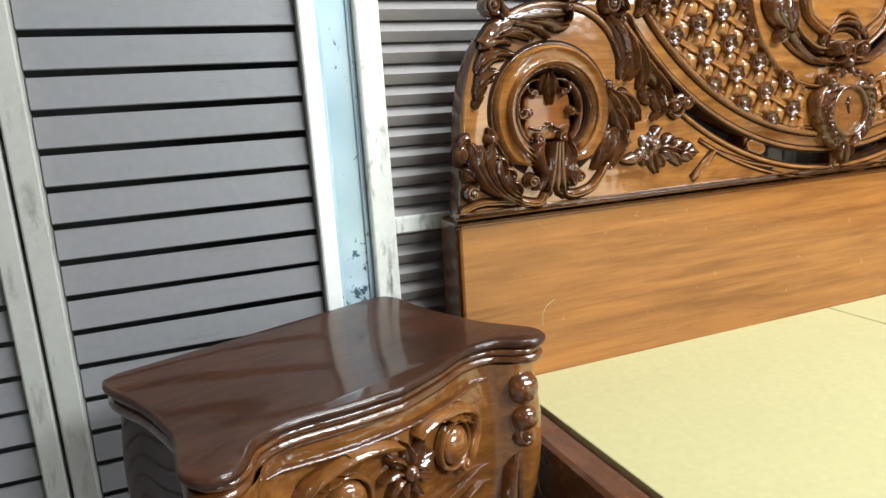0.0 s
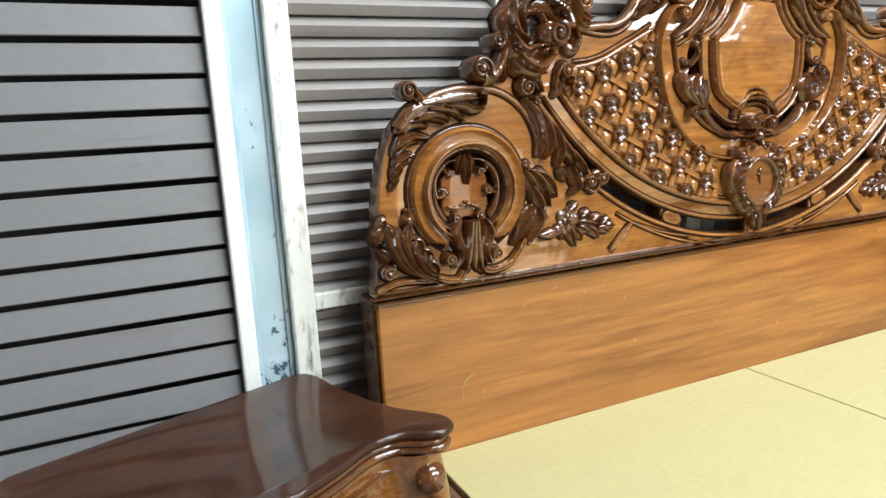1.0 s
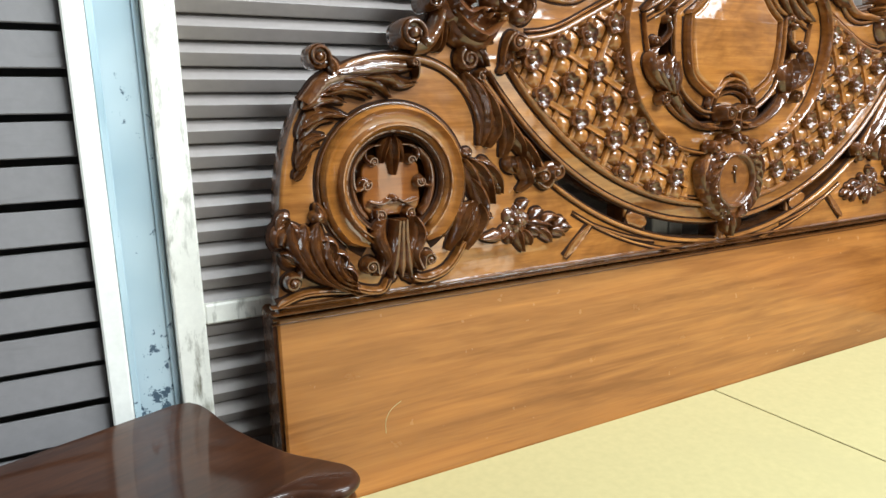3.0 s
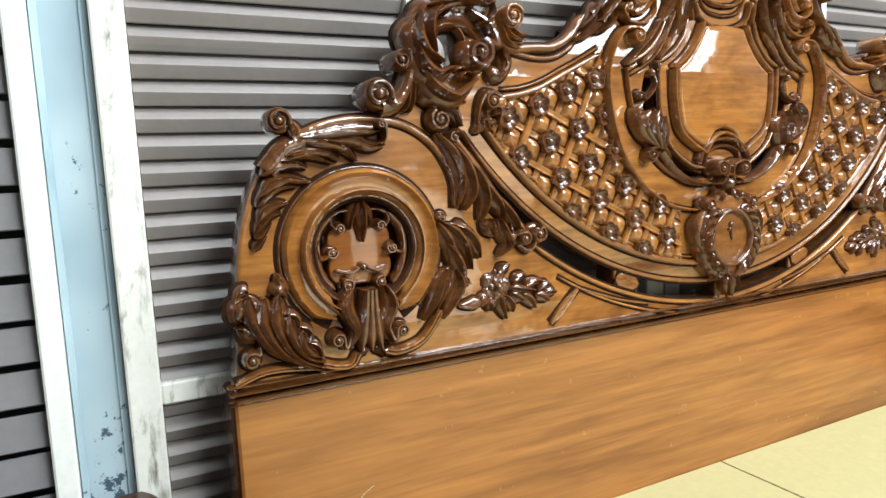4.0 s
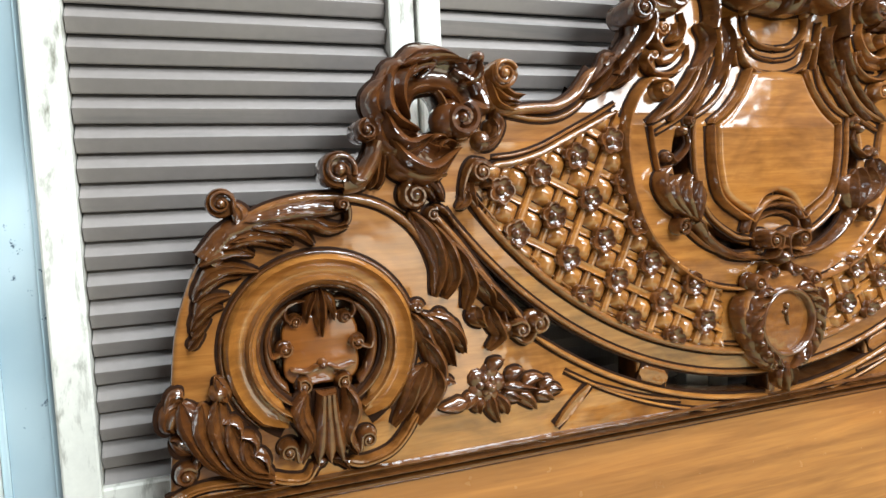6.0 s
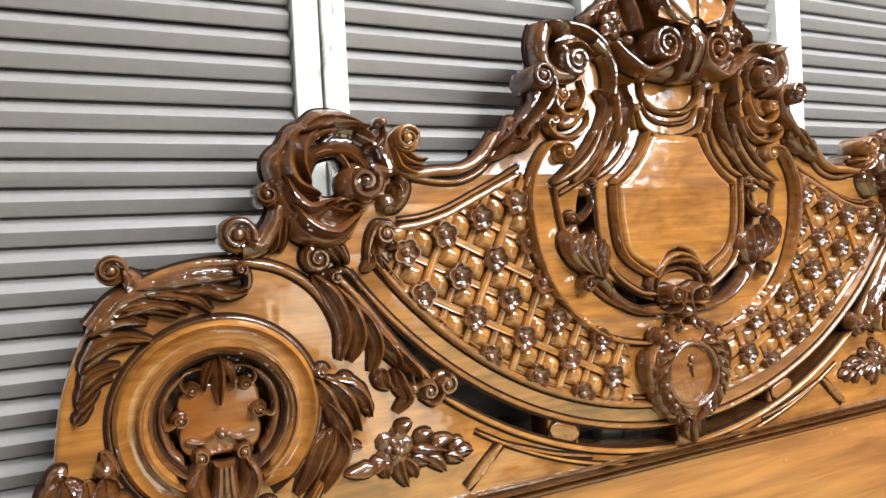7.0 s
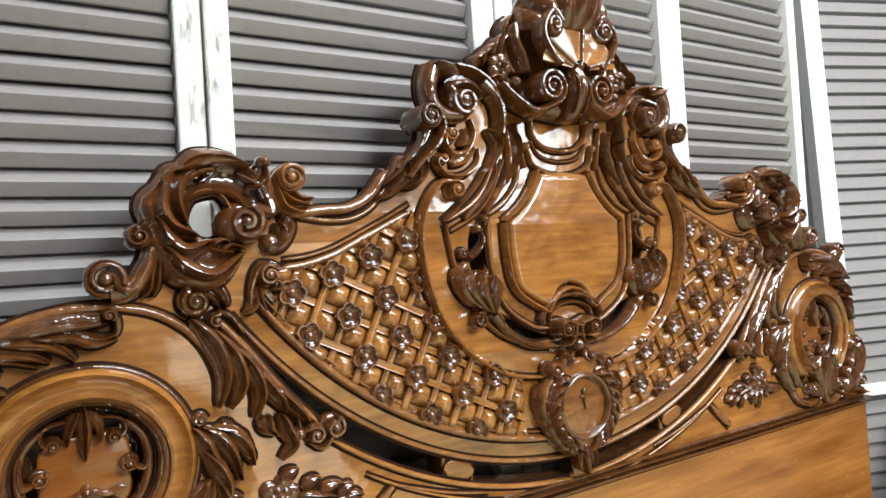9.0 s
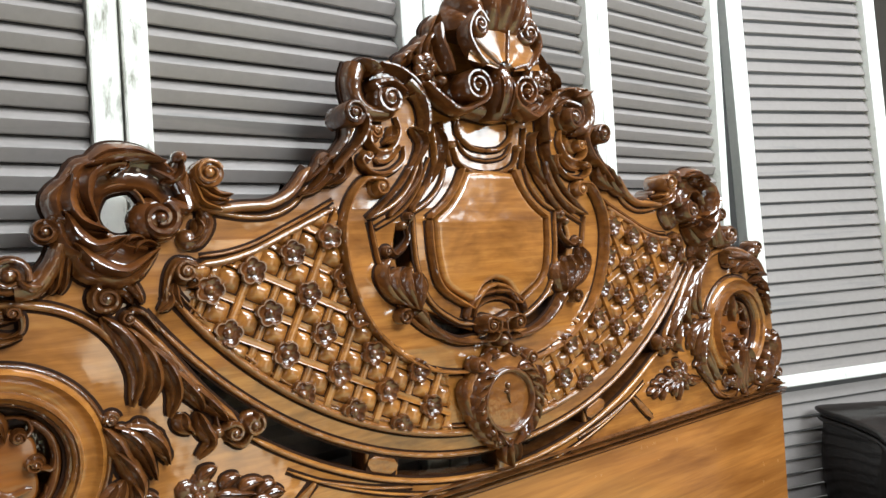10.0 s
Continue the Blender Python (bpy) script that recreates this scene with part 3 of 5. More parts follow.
def rosette_scrolls(fm):
    y = 0.012
    c = RX
    for s in (-1, 1):
        # outer arm: from the top curl round the flank to the side curl, then down to the lower volute
        scroll(fm, c + s * 0.033, 0.806, 0.0115, 90 - s * 100, s * 1.3, 0.0042, 0.014, y, [(c + s * 0.012, 0.833), (c + s * 0.040, 0.829), (c + s * 0.047, 0.815)])
        scroll(fm, c + s * 0.049, 0.770, 0.0135, 90 + s * 60, s * 1.3, 0.0048, 0.017, y, [(c + s * 0.030, 0.832), (c + s * 0.057, 0.817), (c + s * 0.069, 0.790), (c + s * 0.066, 0.762)])
        sweep(fm, smooth_line([(c + s * 0.046, 0.826), (c + s * 0.066, 0.803), (c + s * 0.072, 0.770), (c + s * 0.064, 0.735), (c + s * 0.048, 0.714)], 7), 0.0062, 0.013, y)
        scroll(fm, c + s * 0.027, 0.718, 0.0150, 90 - s * 30, s * 1.5, 0.0050, 0.018, y, [(c + s * 0.060, 0.741), (c + s * 0.052, 0.712), (c + s * 0.034, 0.700)])
        sweep(fm, smooth_line([(c + s * 0.006, 0.744), (c + s * 0.022, 0.737), (c + s * 0.044, 0.742)], 6), 0.0036, 0.014, y)
        lobe(fm, [(c + s * 0.006, 0.845), (c + s * 0.016, 0.825), (c + s * 0.019, 0.803)], 0.0075, 0.018, y, -s)
    lobe(fm, [(c, 0.850), (c, 0.815), (c, 0.783)], 0.0100, 0.024, y)
    ball(fm, c, 0.745, 0.0075, y, 0.018)


carve("rosette_scroll", rosette_scrolls, RUSSET)


def lobe_rim(fm):
    sweep(fm, smooth_line([(-0.905, 0.925), (-0.868, 0.950), (-0.823, 0.965), (-0.765, 0.970), (-0.705, 0.958), (-0.660, 0.928), (-0.630, 0.885), (-0.612, 0.845)], 8), 0.006, 0.009)


def top_leaf(fm):
    # a broad leaf that lies along the top of the lobe, its fingers one behind another
    sweep(fm, smooth_line([(-0.925, 0.895), (-0.897, 0.929), (-0.847, 0.946), (-0.796, 0.956), (-0.764, 0.956)], 8), lambda s: 0.017 * (1.05 - 0.6 * s), 0.015)
    for k, pts in enumerate(([(-0.878, 0.943), (-0.822, 0.953), (-0.784, 0.953), (-0.751, 0.952)], [(-0.835, 0.939), (-0.797, 0.940), (-0.772, 0.929), (-0.745, 0.930)], [(-0.869, 0.936), (-0.839, 0.936), (-0.811, 0.927), (-0.791, 0.907)],
                             [(-0.894, 0.918), (-0.867, 0.924), (-0.840, 0.920), (-0.818, 0.909)], [(-0.905, 0.910), (-0.882, 0.920), (-0.858, 0.918), (-0.830, 0.905)])):
        lobe(fm, pts, 0.0125 - 0.0008 * k, 0.022, 0.0, -1)
    scroll(fm, -0.754, 0.959, 0.013, -70, 1.2, 0.0055, 0.030, 0.0, [(-0.766, 0.929), (-0.747, 0.936), (-0.746, 0.954)])


def top_curl(fm):
    barrel(fm, -0.904, 0.967, 0.0195, -0.012, 0.030, -30, 1.3)
    lobe(fm, [(-0.887, 0.940), (-0.882, 0.953), (-0.891, 0.969)], 0.012, 0.022, 0.0)


def side_leaf(fm):
    for k, pts in enumerate(([(-0.936, 0.891), (-0.916, 0.905), (-0.892, 0.908), (-0.867, 0.900)], [(-0.939, 0.862), (-0.922, 0.878), (-0.900, 0.885), (-0.864, 0.879)], [(-0.945, 0.847), (-0.930, 0.866), (-0.909, 0.876), (-0.885, 0.874)],
                             [(-0.945, 0.825), (-0.935, 0.841), (-0.920, 0.848), (-0.900, 0.851)], [(-0.950, 0.810), (-0.939, 0.826), (-0.925, 0.836), (-0.909, 0.837)], [(-0.949, 0.801), (-0.941, 0.811), (-0.926, 0.825)], [(-0.954, 0.786), (-0.945, 0.797), (-0.934, 0.807)])):
        lobe(fm, pts, 0.0125 - 0.0010 * k, 0.024 - 0.001 * k, 0.002, -1)


def foot_leaf(fm):
    for k, pts in enumerate(([(-0.967, 0.723), (-0.957, 0.691), (-0.936, 0.648), (-0.905, 0.616)], [(-0.944, 0.718), (-0.940, 0.678), (-0.916, 0.635), (-0.865, 0.597)], [(-0.924, 0.721), (-0.924, 0.679), (-0.904, 0.632), (-0.861, 0.602)],
                             [(-0.910, 0.696), (-0.905, 0.662), (-0.888, 0.629), (-0.861, 0.611)], [(-0.895, 0.667), (-0.888, 0.639), (-0.867, 0.619)])):
        lobe(fm, pts, 0.0185 - 0.0012 * k, 0.024 + 0.002 * k, -0.002, -1)
    for pts in ([(-0.920, 0.691), (-0.904, 0.682), (-0.902, 0.662)], [(-0.904, 0.671), (-0.886, 0.659), (-0.888, 0.641)], [(-0.889, 0.645), (-0.874, 0.632), (-0.870, 0.616)]):
        lobe(fm, pts, 0.010, 0.022, -0.006, 1)
    # the knob from which it springs, and the torn outer edge
    lobe(fm, [(-0.911, 0.716), (-0.917, 0.733), (-0.925, 0.750)], 0.013, 0.022, 0.0)
    ball(fm, -0.923, 0.728, 0.013, -0.004, 0.020)
    lobe(fm, [(-0.970, 0.718), (-0.982, 0.708), (-0.986, 0.692), (-0.978, 0.685)], 0.014, 0.022, 0.004, 1)
    lobe(fm, [(-0.957, 0.652), (-0.973, 0.668), (-0.984, 0.676)], 0.014, 0.020, 0.004, -1)
    lobe(fm, [(-0.964, 0.725), (-0.975, 0.726), (-0.987, 0.708)], 0.012, 0.018, 0.006, -1)
    scroll(fm, -0.967, 0.628, 0.020, 30, 1.4, 0.0075, 0.022, 0.004, [(-0.931, 0.637), (-0.951, 0.648)])


def foot_scroll(fm):
    sweep(fm, smooth_line([(-0.992, 0.594), (-0.955, 0.606), (-0.915, 0.606), (-0.862, 0.599)], 8), 0.0068, 0.011, 0.0, VEIN)
    sweep(fm, smooth_line([(-0.865, 0.605), (-0.842, 0.597), (-0.819, 0.596), (-0.805, 0.614)], 8), 0.0080, 0.013, 0.0, VEIN)
    sweep(fm, smooth_line([(-0.763, 0.610), (-0.740, 0.604), (-0.704, 0.612), (-0.681, 0.631), (-0.661, 0.660)], 8), 0.0085, 0.014, 0.0, VEIN)


def inner_leaf(fm):
    scroll(fm, -0.654, 0.811, 0.013, 0, 1.2, 0.005, 0.020)
    for k, pts in enumerate(([(-0.665, 0.804), (-0.651, 0.779), (-0.639, 0.756), (-0.616, 0.727)], [(-0.652, 0.802), (-0.631, 0.781), (-0.616, 0.758), (-0.604, 0.722)], [(-0.639, 0.799), (-0.613, 0.783), (-0.596, 0.764), (-0.587, 0.739)],
                             [(-0.652, 0.770), (-0.635, 0.743), (-0.625, 0.716), (-0.631, 0.686)], [(-0.642, 0.731), (-0.653, 0.706), (-0.665, 0.687), (-0.679, 0.655)], [(-0.634, 0.725), (-0.630, 0.699), (-0.643, 0.675), (-0.662, 0.647)],
                             [(-0.651, 0.728), (-0.666, 0.704), (-0.676, 0.680), (-0.697, 0.649)])):
        lobe(fm, pts, 0.0135, 0.024 + 0.002 * (k % 2), 0.0, 1)
    for pts in ([(-0.633, 0.798), (-0.617, 0.797), (-0.607, 0.788)], [(-0.611, 0.785), (-0.597, 0.777), (-0.596, 0.762)], [(-0.603, 0.760), (-0.589, 0.752), (-0.588, 0.737)], [(-0.626, 0.698), (-0.615, 0.701), (-0.601, 0.697)]):
        lobe(fm, pts, 0.008, 0.016, 0.0, -1)


def arm_leaf(fm):
    # long fingers that hang from the rim, each one below the last
    for k, pts in enumerate(([(-0.660, 0.945), (-0.632, 0.908), (-0.620, 0.865), (-0.629, 0.824)], [(-0.633, 0.929), (-0.608, 0.889), (-0.599, 0.851), (-0.614, 0.820)], [(-0.616, 0.909), (-0.586, 0.871), (-0.574, 0.835), (-0.583, 0.801)],
                             [(-0.584, 0.871), (-0.564, 0.843), (-0.547, 0.820), (-0.540, 0.802)], [(-0.571, 0.848), (-0.546, 0.826), (-0.521, 0.800), (-0.507, 0.781)], [(-0.566, 0.804), (-0.567, 0.787), (-0.553, 0.772)],
                             [(-0.547, 0.802), (-0.541, 0.780), (-0.532, 0.757), (-0.550, 0.739)])):
        lobe(fm, pts, 0.0150 - 0.0006 * k, 0.027, 0.0, 1)
    scroll(fm, -0.498, 0.764, 0.019, 115, -1.3, 0.0070, 0.024, 0.0, [(-0.521, 0.791), (-0.517, 0.773)])
    scroll(fm, -0.470, 0.770, 0.022, 60, -1.3, 0.0078, 0.026, 0.0, [(-0.508, 0.754), (-0.484, 0.744)])
    ball(fm, -0.520, 0.769, 0.011, 0.0, 0.020)


def slot_bar(fm):
    sweep(fm, smooth_line([(-0.626, 0.943), (-0.583, 0.892), (-0.539, 0.832), (-0.492, 0.779)], 8), 0.006, 0.012, 0.0)


carve("lobe_rim", lobe_rim, MID, grooves=True)
carve("leaf", top_leaf)
carve("curl", top_curl)
carve("leaf", side_leaf)
carve("leaf", foot_leaf)
carve("foot_scroll", foot_scroll, MID)
carve("leaf", inner_leaf)
carve("leaf", arm_leaf)
carve("slot_bar", slot_bar, MID)


def petal_rose(fm, x, z, r, y, high, rings=2):
    for q in range(rings):
        rr, hh, turn = r * (1 - 0.42 * q), high * (0.75 + 0.35 * q), 36 * q
        for k in range(5):
            a = radians(72 * k + turn)
            ball(fm, x + rr * 0.56 * math.cos(a), z + rr * 0.56 * math.sin(a), rr * 0.50, y, hh * 0.75, 9)
    ball(fm, x, z, r * 0.24, y - high * 0.6, high * 0.8, 8)


def rose_spray(fm):
    petal_rose(fm, -0.552, 0.686, 0.031, 0.0, 0.015)
    for pts in ([(-0.521, 0.688), (-0.505, 0.697), (-0.491, 0.700)], [(-0.496, 0.678), (-0.476, 0.684), (-0.457, 0.684)], [(-0.469, 0.669), (-0.451, 0.676), (-0.440, 0.676)], [(-0.526, 0.671), (-0.512, 0.662), (-0.497, 0.655)],
                [(-0.502, 0.667), (-0.485, 0.653), (-0.474, 0.638)], [(-0.474, 0.663), (-0.457, 0.656), (-0.444, 0.647)], [(-0.459, 0.663), (-0.441, 0.663), (-0.426, 0.660)], [(-0.526, 0.680), (-0.506, 0.675), (-0.467, 0.667)],
                [(-0.569, 0.673), (-0.581, 0.666), (-0.591, 0.656)], [(-0.560, 0.669), (-0.568, 0.657), (-0.566, 0.645)], [(-0.548, 0.669), (-0.546, 0.651), (-0.535, 0.627)], [(-0.536, 0.668), (-0.525, 0.650), (-0.523, 0.638)],
                [(-0.584, 0.666), (-0.602, 0.662), (-0.628, 0.662)], [(-0.551, 0.708), (-0.536, 0.715), (-0.523, 0.720)]):
        lobe(fm, pts, 0.0105, 0.015)


carve("rose_spray", rose_spray, RUSSET, "carved rose with a spray of leaves")


def corner_bead(fm):
    sweep(fm, [(-0.438, 0.604), (-0.420, 0.620), (-0.400, 0.639), (-0.377, 0.660)], 0.0075, 0.007, 0.0, FLAT)
    sweep(fm, smooth_line([(-0.371, 0.660), (-0.33, 0.645), (-0.27, 0.625), (-0.20, 0.609)], 6), 0.0026, 0.005)


carve("corner_bead", corner_bead, MID, grooves=True)


def slot_lip(fm):
    sweep(fm, arc(0.7895, -0.475, -0.02, 30), 0.0045, 0.008)
    sweep(fm, arc(0.812, -0.42, -0.02, 24), 0.0025, 0.004)


def stub(fm):
    sweep(fm, arc(0.768, -0.283, -0.229, 6), 0.013, 0.006, 0.002, FLAT)


carve("lip_bead", slot_lip, GOLD, grooves=True)
carve("bridge", stub, MID)


# ---- volutes on the shoulders ----
def volute(fm):
    # the hollow C, its leaf fingers and the ball scroll that it runs into
    sweep(fm, smooth_line([(-0.604, 1.011), (-0.635, 1.017), (-0.667, 1.036), (-0.682, 1.064), (-0.681, 1.092), (-0.664, 1.121), (-0.632, 1.133), (-0.594, 1.130), (-0.570, 1.109), (-0.558, 1.081)], 8),
          lambda s: 0.022 + 0.007 * math.sin(math.pi * s), lambda s: 0.026 - 0.004 * s, 0.0, HOLLOW)
    for pts, w, h in (([(-0.646, 1.145), (-0.672, 1.129), (-0.676, 1.098), (-0.661, 1.066)], 0.019, 1), ([(-0.686, 1.126), (-0.698, 1.092), (-0.682, 1.064), (-0.647, 1.052)], 0.020, 1), ([(-0.699, 1.080), (-0.689, 1.043), (-0.661, 1.029), (-0.626, 1.046)], 0.022, 1),
                      ([(-0.689, 1.040), (-0.668, 1.008), (-0.627, 0.996), (-0.587, 1.028)], 0.019, 1), ([(-0.670, 1.138), (-0.640, 1.154), (-0.606, 1.156), (-0.573, 1.147)], 0.016, -1), ([(-0.671, 1.117), (-0.649, 1.139), (-0.622, 1.142), (-0.640, 1.125)], 0.012, -1)):
        lobe(fm, pts, w, 0.042, -0.006, h)
    scroll(fm, -0.585, 1.069, 0.036, 70, -1.5, 0.0125, 0.036, -0.008, [(-0.591, 1.136), (-0.560, 1.117), (-0.548, 1.084)], eye=0.30)
    ball(fm, -0.598, 1.067, 0.026, -0.006, 0.034, 14)
    lobe(fm, [(-0.579, 1.117), (-0.559, 1.130), (-0.554, 1.152)], 0.011, 0.034, -0.004, -1)
    ball(fm, -0.553, 1.153, 0.0105, -0.012, 0.022)
    for pts in ([(-0.628, 1.037), (-0.612, 1.043), (-0.603, 1.036)], [(-0.616, 1.024), (-0.603, 1.036), (-0.584, 1.032)]):
        lobe(fm, pts, 0.009, 0.024, -0.004)


def volute_rim(fm):
    sweep(fm, ellipse(-0.630, 1.080, 0.030, 0.035, 32), 0.004, 0.02, 0.0, ROUND, True)


def shoulder_drop(fm):
    lobe(fm, [(-0.528, 1.084), (-0.520, 1.063), (-0.534, 1.037), (-0.554, 1.034)], 0.013, 0.026, 0.0, -1)
    lobe(fm, [(-0.535, 1.070), (-0.533, 1.053), (-0.544, 1.040)], 0.009, 0.028, 0.0, 1)
    ball(fm, -0.546, 1.040, 0.016, 0.0, 0.020)


def saddle(fm):
    barrel(fm, -0.518, 1.131, 0.0215, -0.034, 0.03, 20, 1.4)
    sweep(fm, smooth_line([(-0.545, 1.134), (-0.541, 1.097), (-0.514, 1.083), (-0.465, 1.086), (-0.425, 1.089), (-0.390, 1.107), (-0.360, 1.145)], 8), 0.008, 0.018)
    sweep(fm, smooth_line([(-0.514, 1.080), (-0.46, 1.071), (-0.42, 1.073), (-0.385, 1.090), (-0.362, 1.118)], 8), 0.004, 0.008)
    for pts in ([(-0.536, 1.114), (-0.520, 1.097), (-0.489, 1.092)], [(-0.541, 1.124), (-0.531, 1.090), (-0.500, 1.080)], [(-0.522, 1.115), (-0.506, 1.100), (-0.483, 1.102)]):
        lobe(fm, pts, 0.010, 0.028, -0.004)


def shoulder_curl(fm):
    # a rolled end on a stem that rises into the volute
    barrel(fm, -0.756, 1.004, 0.0250, -0.030, 0.03, -20, 1.3)
    sweep(fm, smooth_line([(-0.752, 0.987), (-0.729, 0.990), (-0.712, 1.011), (-0.701, 1.040)], 8), lambda s: 0.017 - 0.006 * s, 0.030, -0.002)
    lobe(fm, [(-0.720, 0.993), (-0.736, 0.995), (-0.751, 1.007)], 0.014, 0.036, -0.004)
    barrel(fm, -0.717, 1.055, 0.0165, -0.030, 0.03, 100, 1.2)
    lobe(fm, [(-0.697, 1.056), (-0.707, 1.062), (-0.715, 1.064)], 0.010, 0.026, 0.0)
    for k, pts in enumerate(([(-0.696, 1.043), (-0.705, 1.016), (-0.709, 0.990), (-0.715, 0.978)], [(-0.695, 1.040), (-0.698, 1.013), (-0.700, 0.992), (-0.704, 0.977)], [(-0.694, 1.037), (-0.692, 1.016), (-0.690, 1.000)], [(-0.692, 1.037), (-0.685, 1.015), (-0.677, 1.003)])):
        lobe(fm, pts, 0.0095, 0.022, 0.0)


def neck_scrolls(fm):
    scroll(fm, -0.652, 0.967, 0.0255, 120, 1.5, 0.0085, 0.026, 0.0, [(-0.621, 0.983), (-0.639, 0.991), (-0.660, 0.986)])
    for pts in ([(-0.648, 0.988), (-0.627, 0.988), (-0.613, 0.970), (-0.608, 0.956)], [(-0.646, 0.982), (-0.628, 0.974), (-0.620, 0.957)], [(-0.636, 0.990), (-0.621, 0.991), (-0.615, 0.983)]):
        lobe(fm, pts, 0.0085, 0.020, 0.0, -1)
    scroll(fm, -0.551, 0.996, 0.0225, 30, 1.5, 0.0072, 0.022, 0.0, [(-0.578, 0.944), (-0.578, 0.970), (-0.571, 0.996), (-0.559, 1.011)])
    for pts in ([(-0.567, 0.982), (-0.568, 0.963), (-0.559, 0.946)], [(-0.573, 0.970), (-0.577, 0.954), (-0.589, 0.945)], [(-0.544, 0.987), (-0.541, 0.980), (-0.548, 0.974)]):
        lobe(fm, pts, 0.0085, 0.020)
    scroll(fm, -0.627, 0.939, 0.014, 60, 1.3, 0.0055, 0.022, 0.0, [(-0.590, 0.919), (-0.605, 0.942), (-0.620, 0.950)])


carve("volute", volute, RUSSET, "deeply carved leafy volute pierced by a round hole")
carve("volute_rim", volute_rim, MID)
carve("leaf_drop", shoulder_drop)
carve("saddle_scroll", saddle, MID)
carve("curl", shoulder_curl)
carve("neck_scroll", neck_scrolls)


# ---- middle field ----
def great_bead(fm):
    sweep(fm, arc(0.709, -0.578, 0.578, 90), 0.0065, 0.012)
    sweep(fm, arc(0.698, -0.570, 0.570, 90), 0.0025, 0.006)
    sweep(fm, arc(0.747, -0.606, 0.606, 90), 0.0045, 0.007)


def top_bead(fm):
    sweep(fm, smooth_line([(-0.532, 1.004), (-0.495, 1.008), (-0.452, 1.020), (-0.406, 1.041), (-0.363, 1.061), (-0.322, 1.080)], 8), 0.006, 0.012)
    sweep(fm, smooth_line([(-0.53, 1.016), (-0.49, 1.020), (-0.448, 1.032), (-0.402, 1.053), (-0.360, 1.073), (-0.318, 1.095)], 8), 0.0025, 0.007)


def arch_bead(fm):
    scroll(fm, -0.237, 1.116, 0.0215, 90, -1.4, 0.0075, 0.026, 0.0,
           [(-0.02, 0.782), (-0.10, 0.788), (-0.165, 0.806), (-0.225, 0.845), (-0.272, 0.900), (-0.300, 0.970), (-0.308, 1.035), (-0.297, 1.085), (-0.268, 1.125)])
    sweep(fm, smooth_line([(-0.04, 0.845), (-0.095, 0.845), (-0.155, 0.868), (-0.205, 0.915), (-0.238, 0.980), (-0.255, 1.060)], 8), 0.004, 0.010)
    sweep(fm, smooth_line([(-0.257, 1.064), (-0.205, 1.090), (-0.172, 1.125), (-0.150, 1.175), (-0.140, 1.235)], 8), 0.0045, 0.011)
    sweep(fm, smooth_line([(-0.245, 1.048), (-0.190, 1.077), (-0.158, 1.112), (-0.128, 1.17)], 8), 0.0028, 0.007)


carve("great_bead", great_bead, MID, both=False, grooves=True)
carve("top_bead", top_bead, MID, grooves=True)
carve("arch_bead", arch_bead, MID, grooves=True)

SHIELD = smooth_line([(0.0, 1.150), (-0.054, 1.146)], 4) + smooth_line([(-0.056, 1.144), (-0.072, 1.115), (-0.100, 1.082), (-0.131, 1.060)], 5) \
    + smooth_line([(-0.131, 1.052), (-0.128, 0.995), (-0.112, 0.945), (-0.056, 0.908)], 6) + smooth_line([(-0.050, 0.910), (-0.028, 0.938), (0.0, 0.948)], 5)
shield_loop = [tuple(p) for p in SHIELD] + [(-p[0], p[1]) for p in reversed(SHIELD[:-1]) if abs(p[0]) > 1e-6]
part("shield", plate_mesh("shield", GOLD, [shield_loop], -0.016, 0.03, 0.010), crest, "smooth golden shield-shaped panel")


def shield_bead(fm):
    for run, w, h in (([(-0.060, 1.152), (-0.078, 1.118), (-0.106, 1.086), (-0.140, 1.062)], 0.0055, 0.019), ([(-0.139, 1.060), (-0.136, 0.993), (-0.119, 0.940), (-0.056, 0.898)], 0.0055, 0.019),
                      ([(-0.056, 0.898), (-0.030, 0.928), (0.0, 0.938)], 0.0055, 0.019),
                      ([(-0.095, 1.162), (-0.107, 1.125), (-0.135, 1.094), (-0.170, 1.074)], 0.004, 0.008), ([(-0.170, 1.072), (-0.166, 0.985), (-0.143, 0.918), (-0.09, 0.878), (-0.05, 0.868)], 0.004, 0.008)):
        sweep(fm, smooth_line(run, 8), w, h)
    sweep(fm, smooth_line([(-0.122, 1.222), (-0.118, 1.175), (-0.126, 1.138), (-0.160, 1.10)], 8), 0.005, 0.014)


def cap_bead(fm):
    sweep(fm, smooth_line([(-0.066, 1.243), (-0.062, 1.215), (-0.036, 1.193), (0, 1.187)], 8), 0.004, 0.012)
    ball(fm, -0.066, 1.246, 0.009, 0.0, 0.016)
    sweep(fm, smooth_line([(-0.078, 1.190), (-0.066, 1.163), (-0.036, 1.148), (0, 1.143)], 8), 0.0045, 0.012)
    ball(fm, -0.079, 1.194, 0.009, 0.0, 0.016)
    sweep(fm, smooth_line([(-0.066, 1.205), (-0.05, 1.182), (-0.03, 1.172), (0, 1.168)], 8), 0.002, 0.006)
    sweep(fm, smooth_line([(-0.10, 1.235), (-0.092, 1.19), (-0.085, 1.155)], 8), 0.004, 0.012)


carve("shield_bead", shield_bead, MID, grooves=True)
carve("cap_bead", cap_bead, MID, grooves=True)


